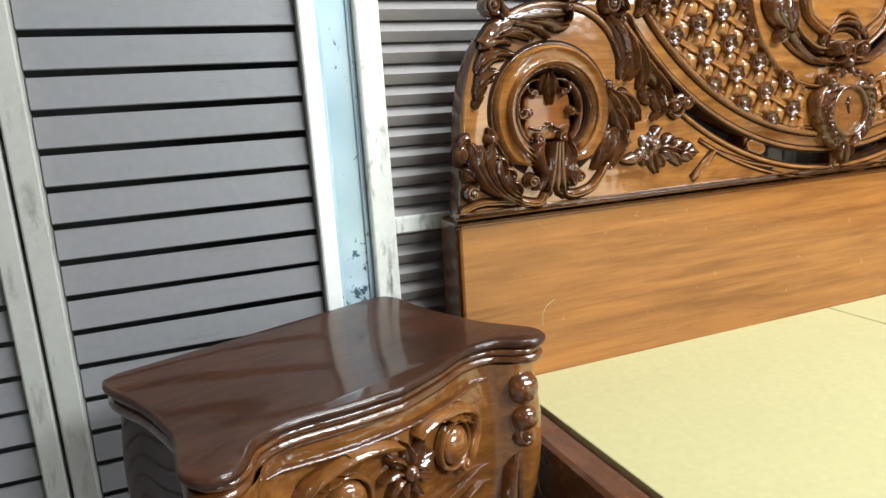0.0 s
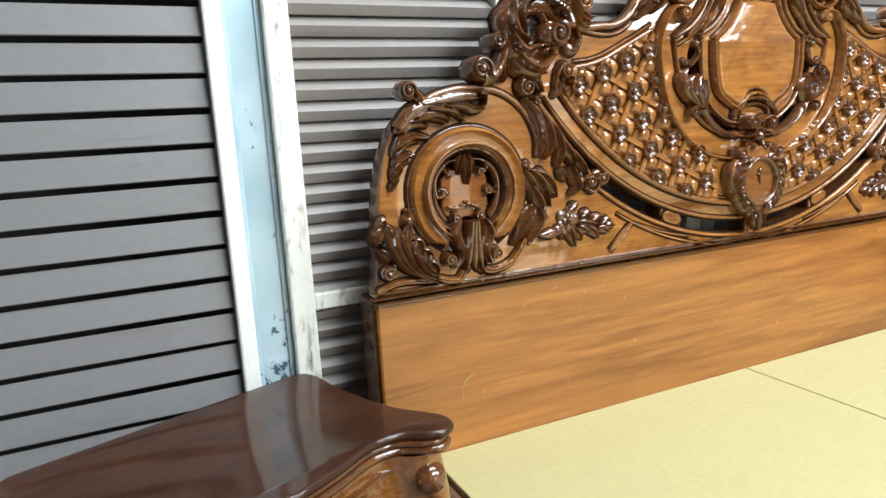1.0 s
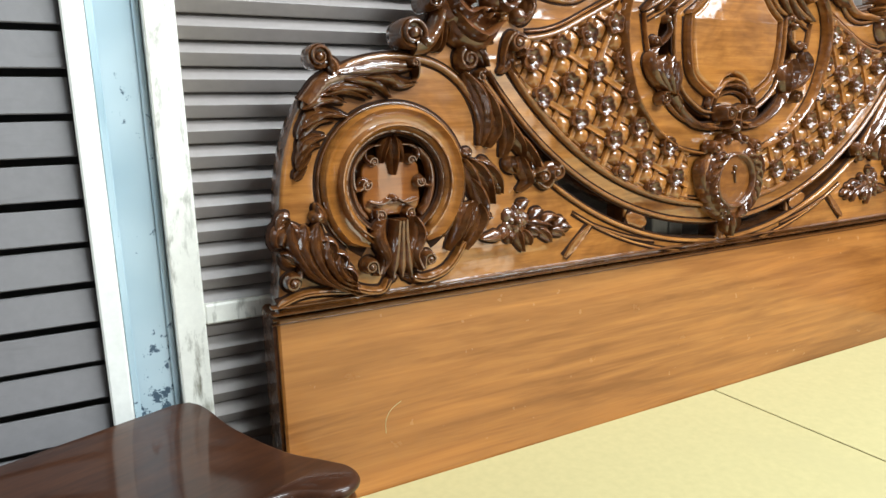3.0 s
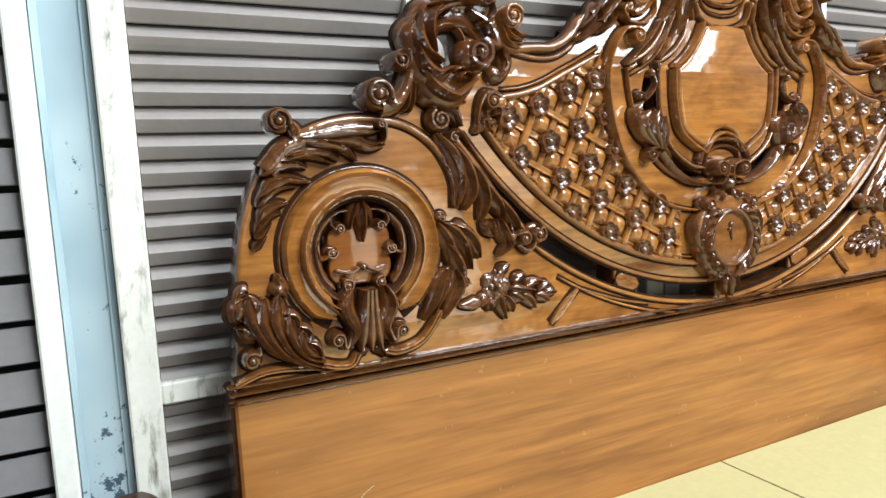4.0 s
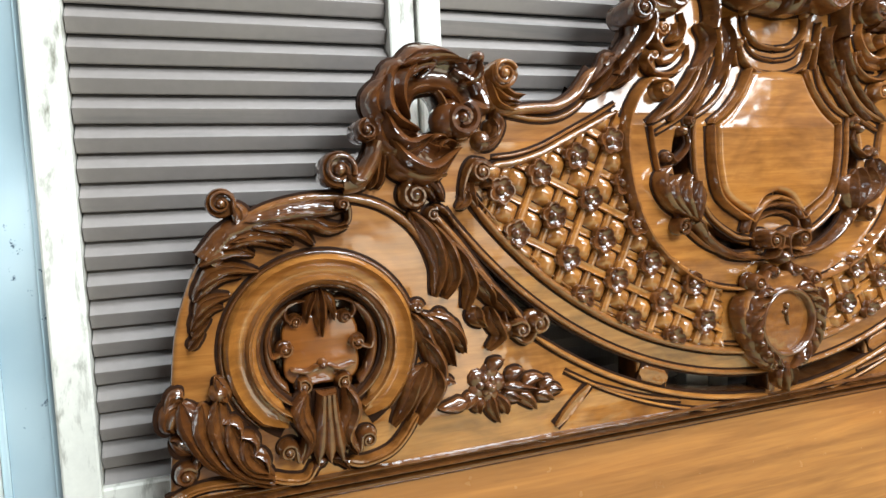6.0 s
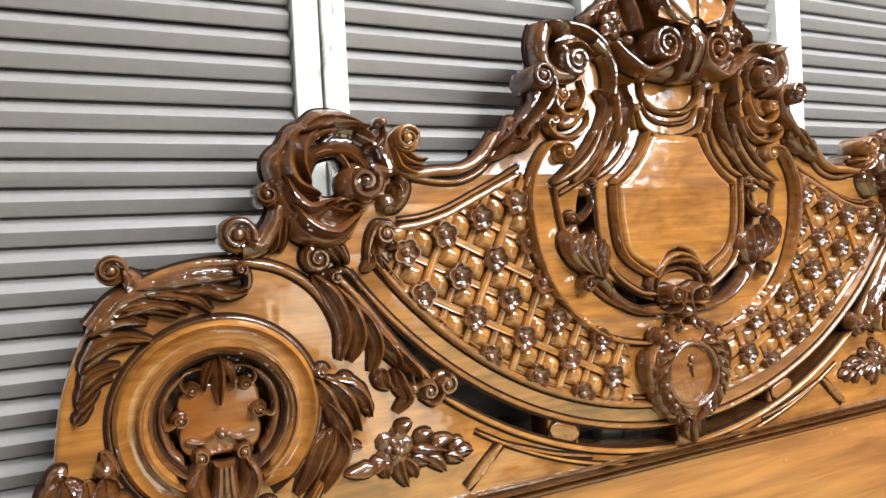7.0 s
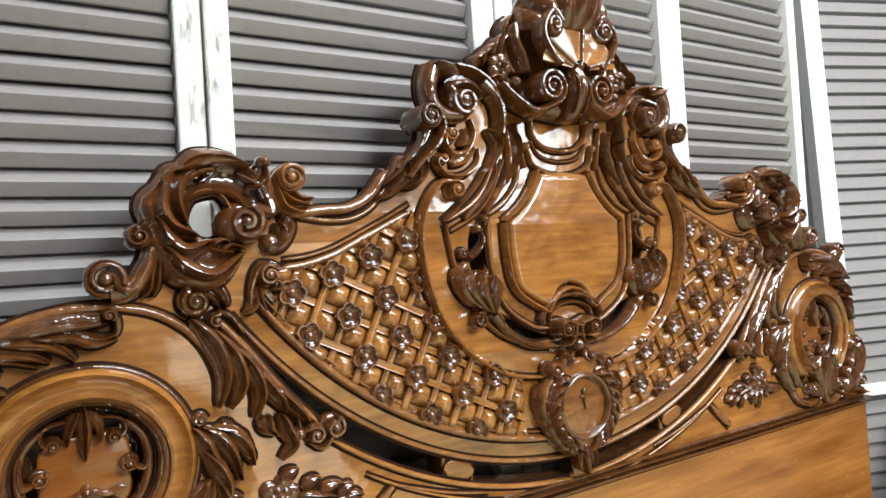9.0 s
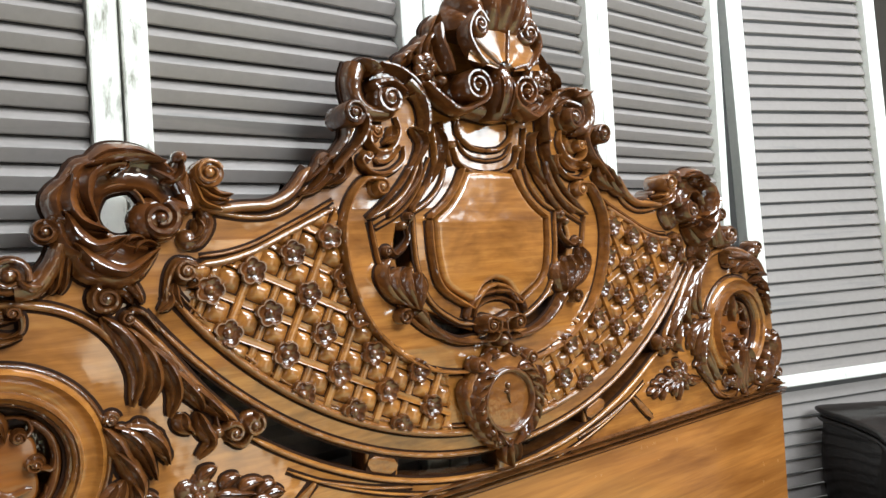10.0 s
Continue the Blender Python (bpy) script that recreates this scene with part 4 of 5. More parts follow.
def field_hook(fm):
    scroll(fm, -0.227, 1.009, 0.0125, 30, 1.3, 0.0050, 0.016, 0.0, [(-0.186, 1.049), (-0.182, 1.032), (-0.192, 1.016), (-0.212, 1.003)])
    scroll(fm, -0.181, 1.066, 0.0125, -90, 1.3, 0.0050, 0.018, 0.0)
    ball(fm, -0.195, 1.051, 0.009, 0.0, 0.018)
    for pts in ([(-0.226, 0.997), (-0.236, 0.970), (-0.220, 0.937), (-0.191, 0.914)], [(-0.208, 0.982), (-0.216, 0.955), (-0.201, 0.931), (-0.185, 0.911)], [(-0.186, 0.981), (-0.191, 0.953), (-0.184, 0.930), (-0.177, 0.908)], [(-0.169, 0.971), (-0.163, 0.947), (-0.167, 0.923), (-0.172, 0.905)]):
        lobe(fm, pts, 0.0150, 0.028, 0.0, -1)
    barrel(fm, -0.205, 0.899, 0.0150, -0.022, 0.02, 60, 1.2)
    lobe(fm, [(-0.183, 0.911), (-0.167, 0.895), (-0.159, 0.876)], 0.010, 0.024)
    sweep(fm, smooth_line([(-0.174, 0.905), (-0.145, 0.872), (-0.099, 0.845), (-0.049, 0.837)], 8), lambda s: 0.0095 - 0.003 * s, 0.022)


def small_scrolls(fm):
    scroll(fm, -0.032, 0.866, 0.021, 60, 1.6, 0.0065, 0.034, -0.006, [(-0.056, 0.837), (-0.017, 0.838), (-0.007, 0.869)])
    sweep(fm, smooth_line([(-0.072, 0.880), (-0.060, 0.906), (-0.030, 0.922), (0, 0.926)], 8), 0.006, 0.018)
    sweep(fm, smooth_line([(-0.052, 0.880), (-0.044, 0.898), (-0.022, 0.909), (0, 0.912)], 8), 0.004, 0.012)


carve("field_leaf", field_hook)
carve("scroll_pair", small_scrolls)


def collar(fm):
    for z in (0.850, 0.868):
        sweep(fm, smooth_line([(-0.016, z), (0, z + 0.003), (0.016, z)], 4), 0.007, 0.03)
    ball(fm, 0, 0.835, 0.014, -0.006, 0.03)


carve("collar", collar, BROWN, both=False)

# cartouche over the great bead
cart = mirrored(smooth_line([(0, 0.628), (-0.035, 0.643), (-0.072, 0.675), (-0.090, 0.72), (-0.085, 0.765), (-0.055, 0.80), (0.0, 0.812)], 6))
part("cartouche", plate_mesh("cartouche", MID, [cart], -0.026, 0.04, 0.008), crest, "oval carved cartouche hanging at the middle")


def cartouche_frame(fm):
    sweep(fm, ellipse(0, 0.725, 0.0565, 0.056, 40), 0.0055, 0.012, -0.026, ROUND, True)
    # a wreath of lobes that follow the oval from its head down to the foot
    for side in (-1, 1):
        for k in range(8):
            run = []
            for r, turn in ((0.061, 0), (0.077, 14), (0.083, 30)):
                a = radians(90 + side * (26 + 17 * k + turn))
                run.append((r * math.cos(a), 0.725 + r * math.sin(a)))
            lobe(fm, run, 0.0125, 0.024, -0.018, side)
        for k in range(6):
            a = radians(90 + side * (38 + 20 * k))
            ball(fm, 0.067 * math.cos(a), 0.725 + 0.067 * math.sin(a), 0.0075, -0.026, 0.014)
    for s in (-1, 1):
        scroll(fm, s * 0.062, 0.795, 0.020, 90 + s * 100, -s * 1.4, 0.007, 0.024, -0.012, [(s * 0.012, 0.802), (s * 0.03, 0.812)])
        scroll(fm, s * 0.034, 0.655, 0.015, 90 + s * 100, s * 1.3, 0.0055, 0.02, -0.018)
        scroll(fm, s * 0.024, 0.812, 0.015, 90 + s * 40, s * 1.3, 0.0055, 0.022, -0.014)
        leaflet(fm, s * 0.010, 0.650, -90 + s * 25, 0.04, -s * 40, 0.009, 0.018, -0.018)
        leaflet(fm, s * 0.088, 0.775, -90 + s * 10, 0.075, -s * 40, 0.011, 0.02, -0.01)
    leaflet(fm, 0, 0.655, -90, 0.052, 0, 0.010, 0.022, -0.018)


def cartouche_key(fm):
    leaflet(fm, 0.002, 0.752, -95, 0.034, 20, 0.004, 0.006, -0.026)
    ball(fm, 0.001, 0.752, 0.006, -0.026, 0.007)
    ball(fm, -0.004, 0.742, 0.004, -0.026, 0.006)


carve("cartouche_frame", cartouche_frame, RUSSET, both=False)
carve("cartouche_motif", cartouche_key, BROWN, both=False)


# ---- shoulders and crown ----
def wing(fm):
    # mass of the shoulder, its horned top and the great scroll
    sweep(fm, smooth_line([(-0.267, 1.313), (-0.277, 1.286), (-0.273, 1.256), (-0.251, 1.239), (-0.220, 1.238)], 8), lambda s: 0.020 - 0.008 * s, 0.030, 0.0)
    lobe(fm, [(-0.231, 1.303), (-0.246, 1.315), (-0.270, 1.320)], 0.016, 0.046, -0.004)
    sweep(fm, smooth_line([(-0.244, 1.293), (-0.215, 1.303), (-0.183, 1.292), (-0.170, 1.271)], 8), 0.014, 0.026, 0.0, HOLLOW)
    sweep(fm, smooth_line([(-0.230, 1.320), (-0.194, 1.315), (-0.161, 1.296), (-0.144, 1.269)], 8), 0.006, 0.034, 0.0)
    scroll(fm, -0.217, 1.261, 0.034, 150, 1.5, 0.0105, 0.034, -0.004, [(-0.175, 1.280), (-0.203, 1.294), (-0.240, 1.285)], eye=0.46)
    # rolled ear on the outside and its stem
    barrel(fm, -0.290, 1.230, 0.0215, -0.042, 0.03, 10, 1.4)
    sweep(fm, smooth_line([(-0.270, 1.243), (-0.257, 1.221), (-0.270, 1.190), (-0.295, 1.166), (-0.327, 1.133)], 8), lambda s: 0.0085 - 0.003 * s, 0.032)
    sweep(fm, smooth_line([(-0.290, 1.209), (-0.295, 1.192), (-0.317, 1.166), (-0.344, 1.149)], 8), lambda s: 0.008 - 0.003 * s, 0.020)
    for pts in ([(-0.317, 1.162), (-0.332, 1.162), (-0.344, 1.146), (-0.367, 1.123)], [(-0.325, 1.156), (-0.330, 1.136), (-0.353, 1.114), (-0.379, 1.101)], [(-0.311, 1.153), (-0.312, 1.133), (-0.335, 1.117)], [(-0.291, 1.163), (-0.301, 1.137), (-0.324, 1.117)]):
        lobe(fm, pts, 0.0095, 0.026, 0.0)


def wing_hook(fm):
    scroll(fm, -0.240, 1.208, 0.0185, 150, 1.4, 0.0065, 0.026, 0.0, [(-0.195, 1.236), (-0.191, 1.210), (-0.208, 1.182), (-0.236, 1.176), (-0.253, 1.191)])
    scroll(fm, -0.256, 1.168, 0.0130, 170, 1.2, 0.0055, 0.022, 0.0, [(-0.182, 1.187), (-0.186, 1.162), (-0.215, 1.141), (-0.251, 1.141), (-0.268, 1.157)])
    sweep(fm, smooth_line([(-0.241, 1.164), (-0.217, 1.168), (-0.195, 1.190)], 6), 0.010, 0.014, 0.0, HOLLOW)
    lobe(fm, [(-0.205, 1.220), (-0.208, 1.199), (-0.223, 1.189)], 0.009, 0.024)


def wing_band(fm):
    # dark round rib, then two leaves whose stems run down as beads
    sweep(fm, smooth_line([(-0.176, 1.296), (-0.148, 1.272), (-0.140, 1.241), (-0.144, 1.209)], 8), lambda s: 0.0125 * (1.0 - 0.35 * s), 0.034)
    for pts, w in (([(-0.167, 1.219), (-0.149, 1.202), (-0.151, 1.181), (-0.173, 1.145)], 0.013), ([(-0.123, 1.228), (-0.108, 1.200), (-0.112, 1.168), (-0.136, 1.125)], 0.013)):
        lobe(fm, pts, w * 0.72, 0.028)
    for run in ([(-0.170, 1.152), (-0.196, 1.118), (-0.231, 1.087), (-0.260, 1.064)], [(-0.151, 1.181), (-0.154, 1.139), (-0.181, 1.101), (-0.220, 1.067)], [(-0.131, 1.136), (-0.153, 1.104), (-0.178, 1.076)]):
        sweep(fm, smooth_line(run, 8), 0.0046, 0.015)


def crown_leaf(fm):
    for x, z, head, size, bend in ((-0.190, 1.320, 60, 0.05, -60), (-0.170, 1.325, 75, 0.055, -50), (-0.150, 1.335, 80, 0.06, -40), (-0.135, 1.345, 70, 0.07, -30),
                                   (-0.150, 1.318, 40, 0.05, 40), (-0.165, 1.300, 20, 0.05, -40), (-0.125, 1.375, 75, 0.055, -25)):
        leaflet(fm, x, z, head, size, bend, 0.011, 0.030)
    petal_rose(fm, -0.138, 1.326, 0.024, -0.020, 0.02, 2)
    for x, z in ((-0.128, 1.292), (-0.104, 1.303)):
        ball(fm, x, z, 0.011, -0.014, 0.02)
    sweep(fm, smooth_line([(-0.160, 1.288), (-0.125, 1.278), (-0.085, 1.262), (-0.040, 1.258), (0, 1.256)], 8), lambda s: 0.006 + 0.012 * s, lambda s: 0.022 + 0.02 * s)
    leaflet(fm, -0.13, 1.29, 160, 0.05, -40, 0.010, 0.024)
    for x, z, head, size, bend in ((-0.088, 1.325, 120, 0.06, -60), (-0.098, 1.318, 140, 0.055, -60), (-0.105, 1.300, 155, 0.05, -60), (-0.112, 1.285, 165, 0.05, -50), (-0.100, 1.345, 105, 0.05, -30), (-0.115, 1.33, 125, 0.05, -30)):
        leaflet(fm, x, z, head, size, bend, 0.012, 0.026)


def crown_scroll(fm):
    scroll(fm, -0.0575, 1.290, 0.040, -60, 1.9, 0.0095, 0.040, -0.030, [(-0.150, 1.292), (-0.120, 1.266), (-0.085, 1.248)], eye=0.22, base=False)
    ball(fm, -0.0575, 1.290, 0.036, 0.0, 0.030, 16)
    # S-shaped band that bounds the shell, from the upper spiral down to the lower one
    sweep(fm, smooth_line([(-0.040, 1.398), (-0.058, 1.416), (-0.078, 1.395), (-0.082, 1.370), (-0.066, 1.342), (-0.046, 1.324)], 8), 0.0072, 0.026, -0.060)
    sweep(fm, smooth_line([(-0.112, 1.400), (-0.108, 1.370), (-0.096, 1.345), (-0.088, 1.318)], 8), 0.013, 0.038, -0.006)


def crown_boss(fm):
    # a roll that bulges forward below the shell, with two turned ridges
    rows = []
    for k in range(15):
        t = k / 14
        z = 1.336 - 0.100 * t
        w = 0.019 * math.sin(math.pi * (0.10 + 0.80 * t)) ** 0.5 + 0.006
        out = -0.030 - 0.056 * math.sin(math.pi * (0.16 + 0.76 * t)) ** 0.8
        rows.append([(w * math.cos(a), -0.012 + (out + 0.012) * math.sin(a) ** 0.8 if math.sin(a) > 0 else -0.012, z) for a in np.linspace(0, math.pi, 15)])
    fm.begin("bead")
    fm.grid(rows, caps=True)
    fm.end()
    for x in (-0.011, 0.011):
        sweep(fm, smooth_line([(x, 1.318), (x * 1.1, 1.29), (x, 1.246)], 6), 0.0042, lambda s: 0.056 + 0.030 * math.sin(math.pi * (0.12 + 0.76 * s)), 0.0)


def crown_shell(fm):
    # smooth swelling flutes on a ground that leans back from the keystone
    fm.begin("shell")
    fm.grid([[(r * math.cos(a) * 1.10, -0.074 + 0.07 * r * math.sin(a) - 0.0026 * abs(math.sin(3 * (a - 0.349))), 1.318 + r * math.sin(a)) for r in np.linspace(0.018, 0.078, 9)]
             for a in np.linspace(radians(8), radians(172), 61)], caps=False)
    fm.end()


def shell_rib(fm):
    for k in range(4):
        a = radians(20 + 60 * k) if k < 3 else radians(160)
        line = [(r * math.cos(a) * 1.10, 1.318 + r * math.sin(a)) for r in np.linspace(0.018, 0.078, 9)]
        sweep(fm, line, lambda s: 0.0030 + 0.0022 * s, 0.007, lambda s: -0.073 + 0.07 * math.sin(a) * (0.018 + 0.060 * s))


def crown_hood(fm):
    # a scalloped hood: ribs rise from the two spirals, swell forward and end in a notched rim
    fm.begin("hood")
    rows = []
    for a in np.linspace(radians(-86), radians(86), 91):
        rib = abs(math.cos(7.0 * a)) ** 0.6
        face, back = [], []
        for t in np.linspace(0, 1, 12):
            x0, z0 = 0.050 * math.sin(a), 1.384 + 0.006 * math.cos(a)
            reach = 1.0 + 0.05 * rib
            x1, z1 = 0.104 * math.sin(a) * reach, 1.374 + 0.120 * max(0.0, math.cos(a)) ** 0.8 * reach
            y1 = -0.092 + 0.082 * abs(math.sin(a)) ** 1.6
            y = -0.066 + (y1 + 0.066) * t - (0.018 + 0.013 * rib) * math.sin(math.pi * (0.08 + 0.86 * t))
            x, z = x0 + (x1 - x0) * t ** 0.8, z0 + (z1 - z0) * t
            face.append((x, y, z))
            back.append((x * 0.93, max(y + 0.03, y1 * 0.4 + 0.01), z - 0.004))
        rows.append(face + back[::-1])
    fm.grid(rows, closed=True)
    fm.end()
    for s in (-1, 1):
        scroll(fm, s * 0.057, 1.392, 0.0265, 90 + s * 20, s * 1.6, 0.0078, 0.022, -0.064, eye=0.3)


carve("wing", wing)
carve("wing_hook", wing_hook, MID)
carve("wing_band", wing_band)
carve("crown_leaf", crown_leaf)
carve("crown_scroll", crown_scroll, RUSSET)
carve("crown_boss", crown_boss, RUSSET, both=False)
carve("shell", crown_shell, GOLD, "fluted shell", both=False)
carve("shell_rib", shell_rib, BROWN, both=False)
carve("hood", crown_hood, RUSSET, "ribbed hood leaning over the shell", both=False)


tagged(part("stained_ground", crevices.mesh("stained_ground", CREVICE_DARK), crest, "dark outline round the carving, stain and crevice shade put into its colour"), kind="stuff")


# ---- nightstands ----
def nightstand(label, TOP, EDGE, BODY, CARVED):
    stand = tagged(thing("nightstand"), label, "nightstand", "nightstands beside the bed")
    top_z = 0.43 - FLOOR
    half_top = [(0, 0.2), (-0.245, 0.2), (-0.268, 0.188), (-0.274, 0.15), (-0.262, 0.05), (-0.266, -0.07), (-0.286, -0.135), (-0.296, -0.172), (-0.286, -0.203), (-0.258, -0.214), (-0.232, -0.200), (-0.203, -0.168), (-0.155, -0.158), (-0.08, -0.176), (0, -0.190)]
    line = [(0, 0.2), (-0.245, 0.2)] + [tuple(p) for p in smooth_line(half_top[2:], 5)]
    loop = line[:-1] + [(0, -0.190)] + [(-x, y) for x, y in reversed(line[1:-1])]

    def slab_at(name, scale, z0, z1, mat, bevel):
        me = plate_mesh(name, mat, [[(x * scale, y * scale) for x, y in loop]], 0.0, z1 - z0, bevel)
        # laid flat: the board's plane becomes the floor plan
        me.transform(Matrix.Translation((0, 0, z1)) @ Matrix.Rotation(-math.pi / 2, 4, "X"))
        return part(name, me, stand)

    slab_at("top", 1.0, top_z - 0.015, top_z, TOP, 0.007)
    slab_at("top_moulding", 0.965, top_z - 0.025, top_z - 0.0155, EDGE, 0.004)
    slab_at("top_moulding", 0.985, top_z - 0.040, top_z - 0.0255, EDGE, 0.006)
    # bowed carcass: wider at the hips
    fm = Form()
    rows = []
    for k in range(17):
        t = k / 16
        z = top_z - 0.038 - t * (top_z - 0.038 - 0.10)
        bulge = 0.90 + 0.075 * math.sin(math.pi * min(1, t * 1.5 + 0.1)) - 0.03 * t
        rows.append([(x * bulge, y * bulge if y < 0.15 else y * 0.97, z) for x, y in loop])
    ahead = [i for i, (x, y) in enumerate(loop) if y < -0.15]
    i0, i1 = ahead[0], ahead[-1]
    fm.grid([row[i0:i1 + 1] for row in rows], caps=False)
    part("front_panel", fm.mesh("front_panel", BODY), stand, "warm brown bowed front")
    fm = Form()
    fm.grid([row[i1:] + row[:i0 + 1] for row in rows], caps=False)
    part("body", fm.mesh("body", TOP), stand)
    for sx in (-1, 1):
        for y0 in (-0.16, 0.16):
            fm = Form()
            rows = []
            for k in range(9):
                t = k / 8
                w = 0.034 - 0.018 * math.sin(math.pi * t * 0.75)
                cx, cy = sx * (0.228 + 0.02 * math.sin(math.pi * t)), y0 + (-0.015 if y0 < 0 else 0) * math.sin(math.pi * t)
                rows.append([(cx + w * math.cos(a), cy + w * math.sin(a), 0.125 * (1 - t)) for a in np.linspace(0, 2 * math.pi, 10, endpoint=False)])
            fm.grid(rows, closed=True)
            part("leg", fm.mesh("leg", CARVED), stand)

    def front(x):
        """Depth of the serpentine front at x, at the hips."""
        a = abs(x)
        return (-0.186 + 0.034 * min(1, (a / 0.17)) ** 2 if a < 0.19 else -0.152 - 0.3 * (a - 0.19)) * 0.985

    def bent(fm):
        """Lays carving made in a plane onto the bowed front."""
        fm.v = [(x, y + front(x) - 0.002, z) for x, y, z in fm.v]

    zt = top_z - 0.05
    for drawer, z0 in enumerate((zt - 0.155, zt - 0.33)):
        # each drawer: its own carved front
        fm = Form()
        loop_d = [(-0.20, z0), (0.20, z0), (0.20, z0 + 0.145), (-0.20, z0 + 0.145), (-0.20, z0)]
        for a, b in zip(loop_d, loop_d[1:]):
            n = 14 if abs(a[0] - b[0]) > 0.1 else 4
            sweep(fm, [(a[0] + (b[0] - a[0]) * k / n, a[1] + (b[1] - a[1]) * k / n) for k in range(n + 1)], 0.003, 0.006)
        bent(fm)
        d = part("drawer_edge", fm.mesh("drawer_edge", CARVED), stand)
        zc = z0 + 0.075
        fm = Form()
        for s in (-1, 1):
            sweep(fm, smooth_line([(s * 0.015, zc + 0.052), (s * 0.05, zc + 0.062), (s * 0.10, zc + 0.058), (s * 0.145, zc + 0.035), (s * 0.155, zc), (s * 0.13, zc - 0.035)], 6), 0.008, 0.020)
            scroll(fm, s * 0.118, zc - 0.038, 0.017, 90 - s * 40, s * 1.3, 0.006, 0.016)
            for k in range(4):
                leaflet(fm, s * (0.055 + 0.022 * k), zc + 0.060 - 0.006 * k, 90 - s * (90 + 18 * k), 0.04, s * 30, 0.007, 0.017)
            ball(fm, s * 0.098, zc + 0.002, 0.030, 0.0, 0.020, 16)
            sweep(fm, ellipse(s * 0.098, zc + 0.002, 0.036, 0.035, 24), 0.004, 0.010, 0.0, ROUND, True)
        bent(fm)
        for kind, one in fm.split():
            part("carved_" + kind, one.mesh(kind, BODY), stand)
        fm = Form()
        for k in range(9):
            a = 360 * k / 9 + 90
            leaflet(fm, 0.012 * math.cos(radians(a)), zc + 0.005 + 0.012 * math.sin(radians(a)), a, 0.036, 20, 0.009, 0.014)
        ball(fm, 0, zc + 0.005, 0.012, -0.006, 0.014)
        ball(fm, 0, zc + 0.005, 0.005, -0.018, 0.006)
        bent(fm)
        part("flower_knob", fm.mesh("flower_knob", CARVED), stand)
    for s in (-1, 1):
        fm = Form()
        x = s * 0.236
        for z, r in ((zt - 0.030, 0.028), (zt - 0.080, 0.023)):
            ball(fm, x, z, r, -0.192, 0.026, 14)
        scroll(fm, x, zt - 0.115, 0.022, 90, s * 1.4, 0.008, 0.02, -0.186)
        for k in range(4):
            leaflet(fm, x + s * (0.008 * k - 0.012), zt - 0.135, -90 + 10 * (k - 1.5), 0.12, 0, 0.009, 0.018, -0.178)
        part("corner_scroll", fm.mesh("corner_scroll", CARVED), stand)
    return stand


stand = nightstand("dark polished mahogany nightstand with carved serpentine front", MAHOGANY, RUSSET, MID, RUSSET)
stand.matrix_basis = pose(-1.305, -0.173, FLOOR, 0, 0, 21)
# twin of the first stand, blackened in colour to stand for shade
other = nightstand("polished nightstand standing apart, its deep shade put into a nearly black colour", SHADED_POLISH, SHADED_POLISH, SHADED_POLISH, SHADED_POLISH)
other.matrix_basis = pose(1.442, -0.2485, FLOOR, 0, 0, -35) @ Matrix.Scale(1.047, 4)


# ---- woven field of the crest: straps, cushions and small flowers, piece by piece ----
U, V = Vector((0.0625, 0.0228)), Vector((0.0222, -0.0640))
O = Vector((-0.3735, 0.9505))
D1, D2 = (U + V) / 2, (V - U) / 2


def arch_x(z):
    """Half-width of the middle arch at height z."""
    return 0.318 - 0.20 * max(0.0, (0.98 - z) / 0.19) ** 1.9


def in_field(p, margin):
    x, z = p
    if math.hypot(x, z - ZC) > 0.706 - margin:
        return False
    if x > -arch_x(max(z, 0.79)) + 0.004 - margin or x > -0.06 - margin:
        return False
    top = 1.005 + max(0.0, x + 0.49) * 0.42 + max(0.0, x + 0.45) * 0.06
    return z < top - margin and x > -0.545 + margin


def flower_mesh():
    """Five dished petals with raised rims round a bead."""
    fm = Form()
    rows = []
    for r, h in ((1.0, -0.10), (1.0, 0.75), (0.95, 1.0), (0.86, 1.0), (0.76, 0.62), (0.55, 0.32), (0.34, 0.28)):
        row = []
        for a in np.linspace(0, 2 * math.pi, 40, endpoint=False):
            q = 0.0215 * r * (0.80 + 0.22 * abs(math.cos(2.5 * a)) ** 0.8)
            row.append((q * math.cos(a), -0.0105 * h, q * math.sin(a)))
        rows.append(row)
    fm.grid(rows, closed=True)
    ball(fm, 0, 0, 0.0078, -0.003, 0.0095, 12)
    return fm.mesh("flower", RUSSET)


def cushion_mesh(turn):
    """A puffed pad with a crease, in a slanting cell."""
    fm = Form()
    rows = []
    for i in range(9):
        u = -1 + 2 * i / 8
        row = []
        for j in range(9):
            v = -1 + 2 * j / 8
            p = D1 * (0.372 * u) + D2 * (0.372 * v)
            h = 0.0135 * max(0.0, math.cos(math.pi * u / 2) * math.cos(math.pi * v / 2)) ** 0.55
            crease = (u if turn else v) * 1.0
            h *= 1 - 0.14 * math.exp(-(crease / 0.16) ** 2)
            row.append((p.x, 0.002 - h, p.y))
        rows.append(row)
    fm.grid(rows, caps=False)
    return fm.mesh("cushion", GOLD)


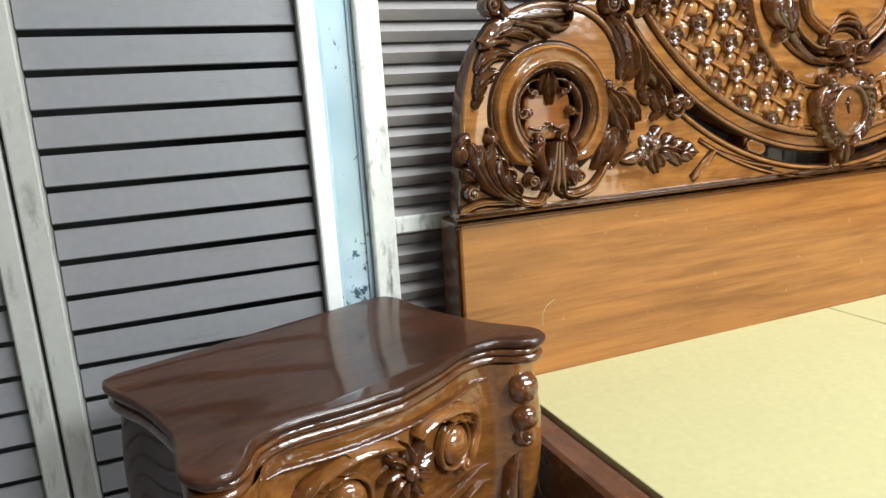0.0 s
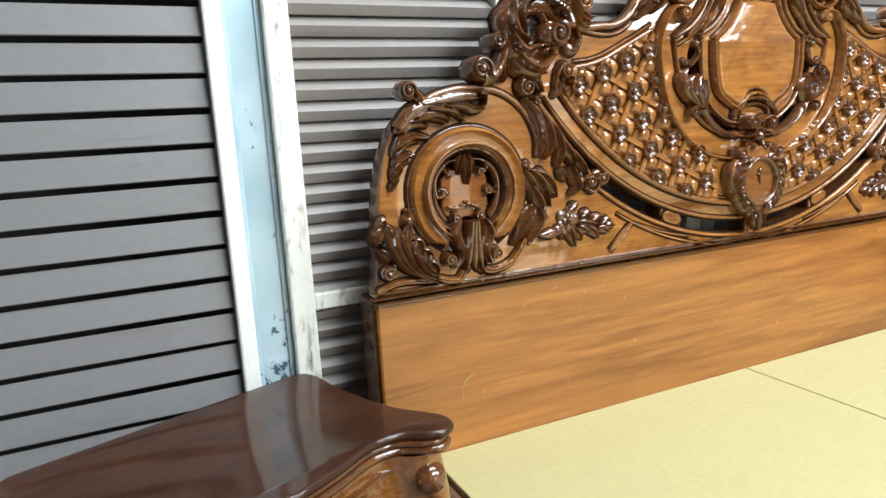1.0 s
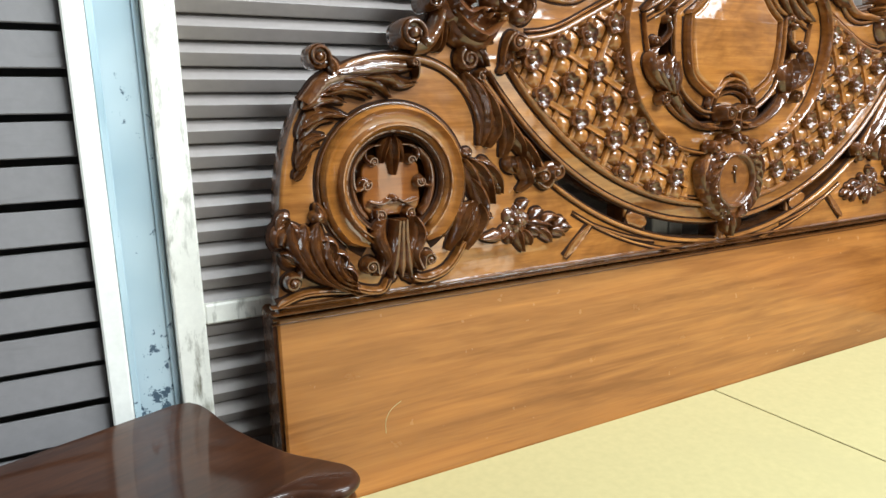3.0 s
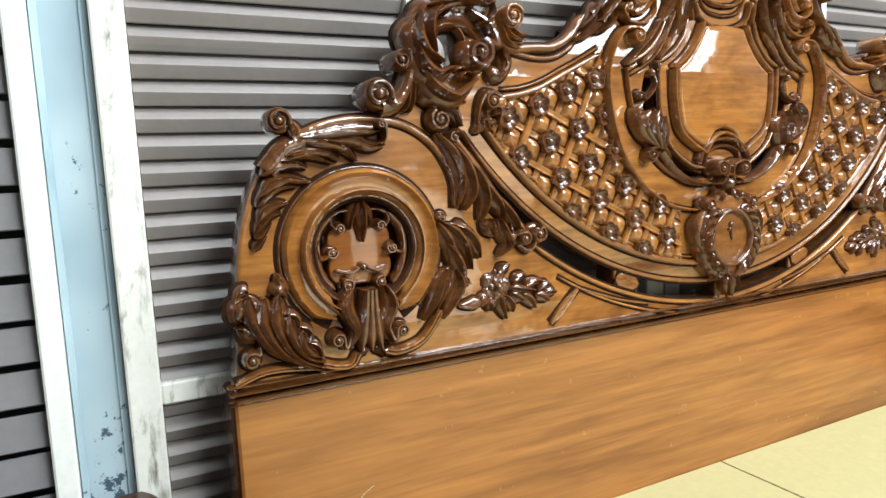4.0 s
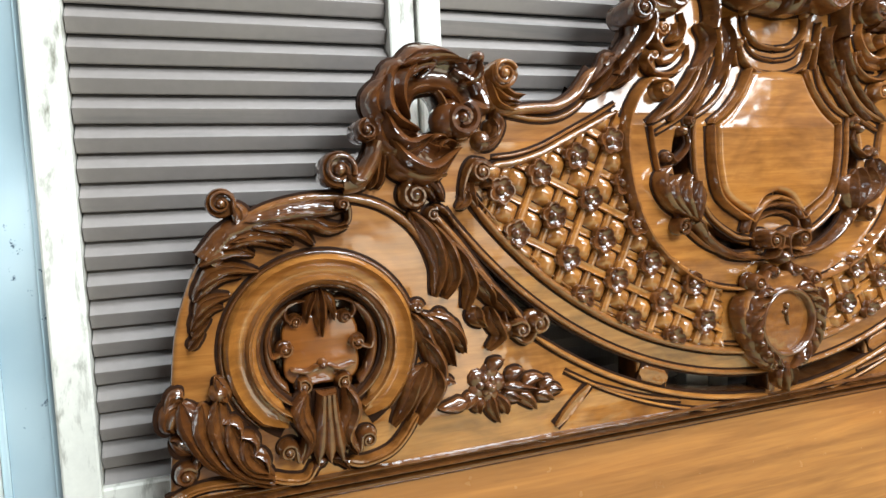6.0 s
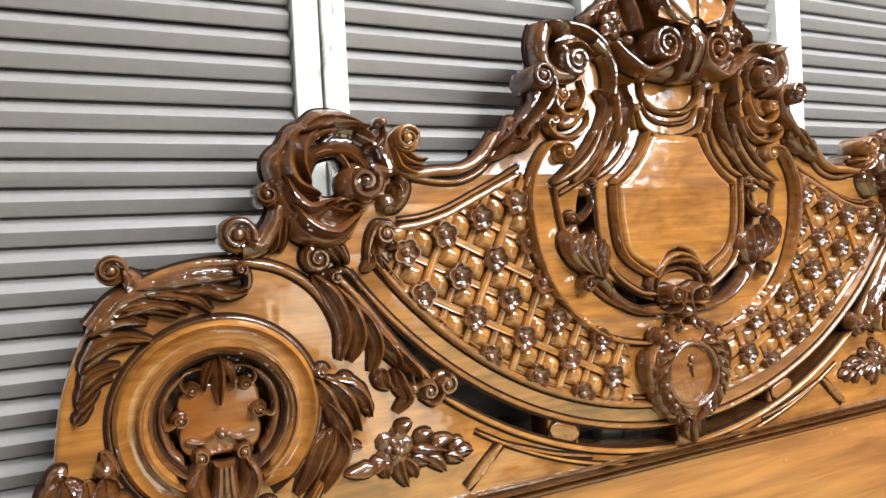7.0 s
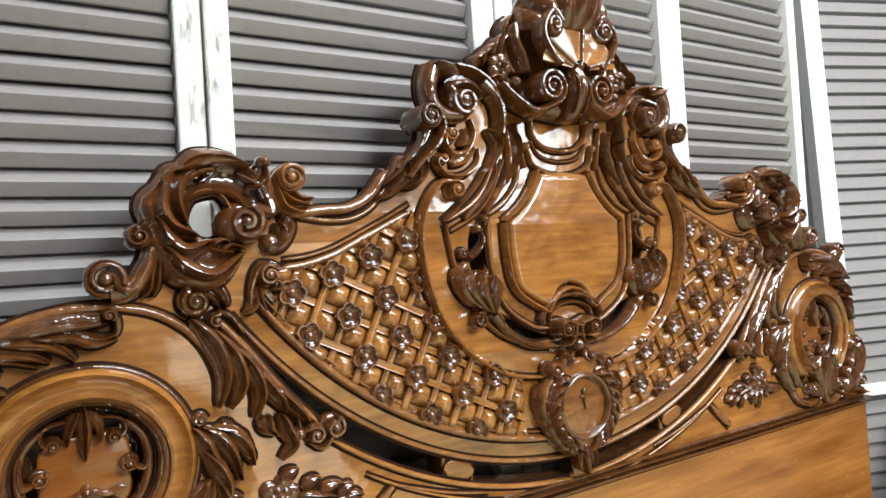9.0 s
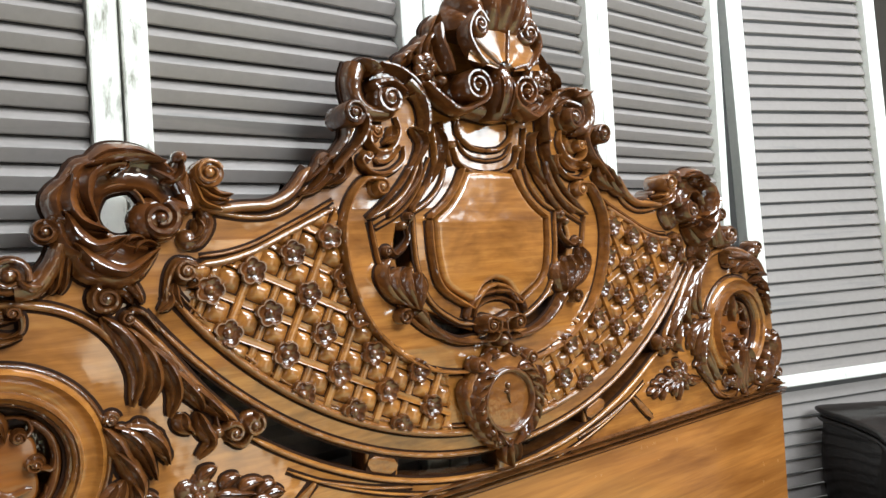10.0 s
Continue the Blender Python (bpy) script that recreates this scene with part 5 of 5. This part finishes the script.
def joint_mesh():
    """The near-black ground of one cell, seen in the joints round its pad."""
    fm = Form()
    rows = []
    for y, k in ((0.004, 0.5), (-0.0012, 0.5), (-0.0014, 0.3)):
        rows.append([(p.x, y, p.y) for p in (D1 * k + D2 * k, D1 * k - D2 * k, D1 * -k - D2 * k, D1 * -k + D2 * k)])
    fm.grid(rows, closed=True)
    return fm.mesh("joint", CREVICE_DARK, sharp=30)


def strap_mesh(d, rise):
    fm = Form()
    n = d.normalized()
    line = [tuple(d * t) for t in np.linspace(-0.5, 0.5, 7)]
    sweep(fm, line, lambda s: 0.0060, lambda s: 0.0085 + rise * math.sin(math.pi * s), 0.003, FLAT)
    return fm.mesh("strap", GOLD)


flower_me, cushion_a, cushion_b = flower_mesh(), cushion_mesh(False), cushion_mesh(True)
joint_me = joint_mesh()
strap_1, strap_2 = strap_mesh(D1, 0.0), strap_mesh(D2, 0.0)
rng = random.Random(5)


def piece(name, me, p, y, turn=0.0):
    """One piece of the weave and its mirror image; where it reaches past the field's edge it dives under the bead."""
    spots = []
    for v in me.vertices:
        c, k = math.cos(turn), math.sin(turn)
        spots.append(Vector((p.x + v.co.x * c + v.co.z * k, p.y - v.co.x * k + v.co.z * c)))
    out = [not in_field(q, -0.001) for q in spots]
    if all(out):
        return
    if any(out):
        me = me.copy()
        for v, gone in zip(me.vertices, out):
            if gone:
                v.co.y = 0.012 - y
    for s in (1, -1):
        ob = part(name, me, crest)
        ob.location = (s * p.x, y, p.y)
        ob.rotation_euler = (0, turn * s, 0)
        if s < 0:
            ob.scale = (-1, 1, 1)


for i in range(-12, 13):
    for j in range(-12, 13):
        p = O + D1 * i + D2 * j
        node = (i + j) % 2 == 0
        if node and in_field(p, -0.012):
            piece("flower", flower_me, p, -0.0075, rng.uniform(0, 6.28))
        # at each crossing one strap runs over the other, turn and turn about
        cross = i if not node else i + 1
        for me, q, over in ((strap_1, p + D1 / 2, cross % 2 == 1), (strap_2, p + D2 / 2, i % 2 == 0)):
            if in_field(q, -0.03):
                piece("strap", me, q, -0.0035 if over else 0.0008)
        q = p + D1 / 2 + D2 / 2
        if in_field(q, -0.04):
            piece("cushion", cushion_a if (i + j) % 2 else cushion_b, q, -0.0008)
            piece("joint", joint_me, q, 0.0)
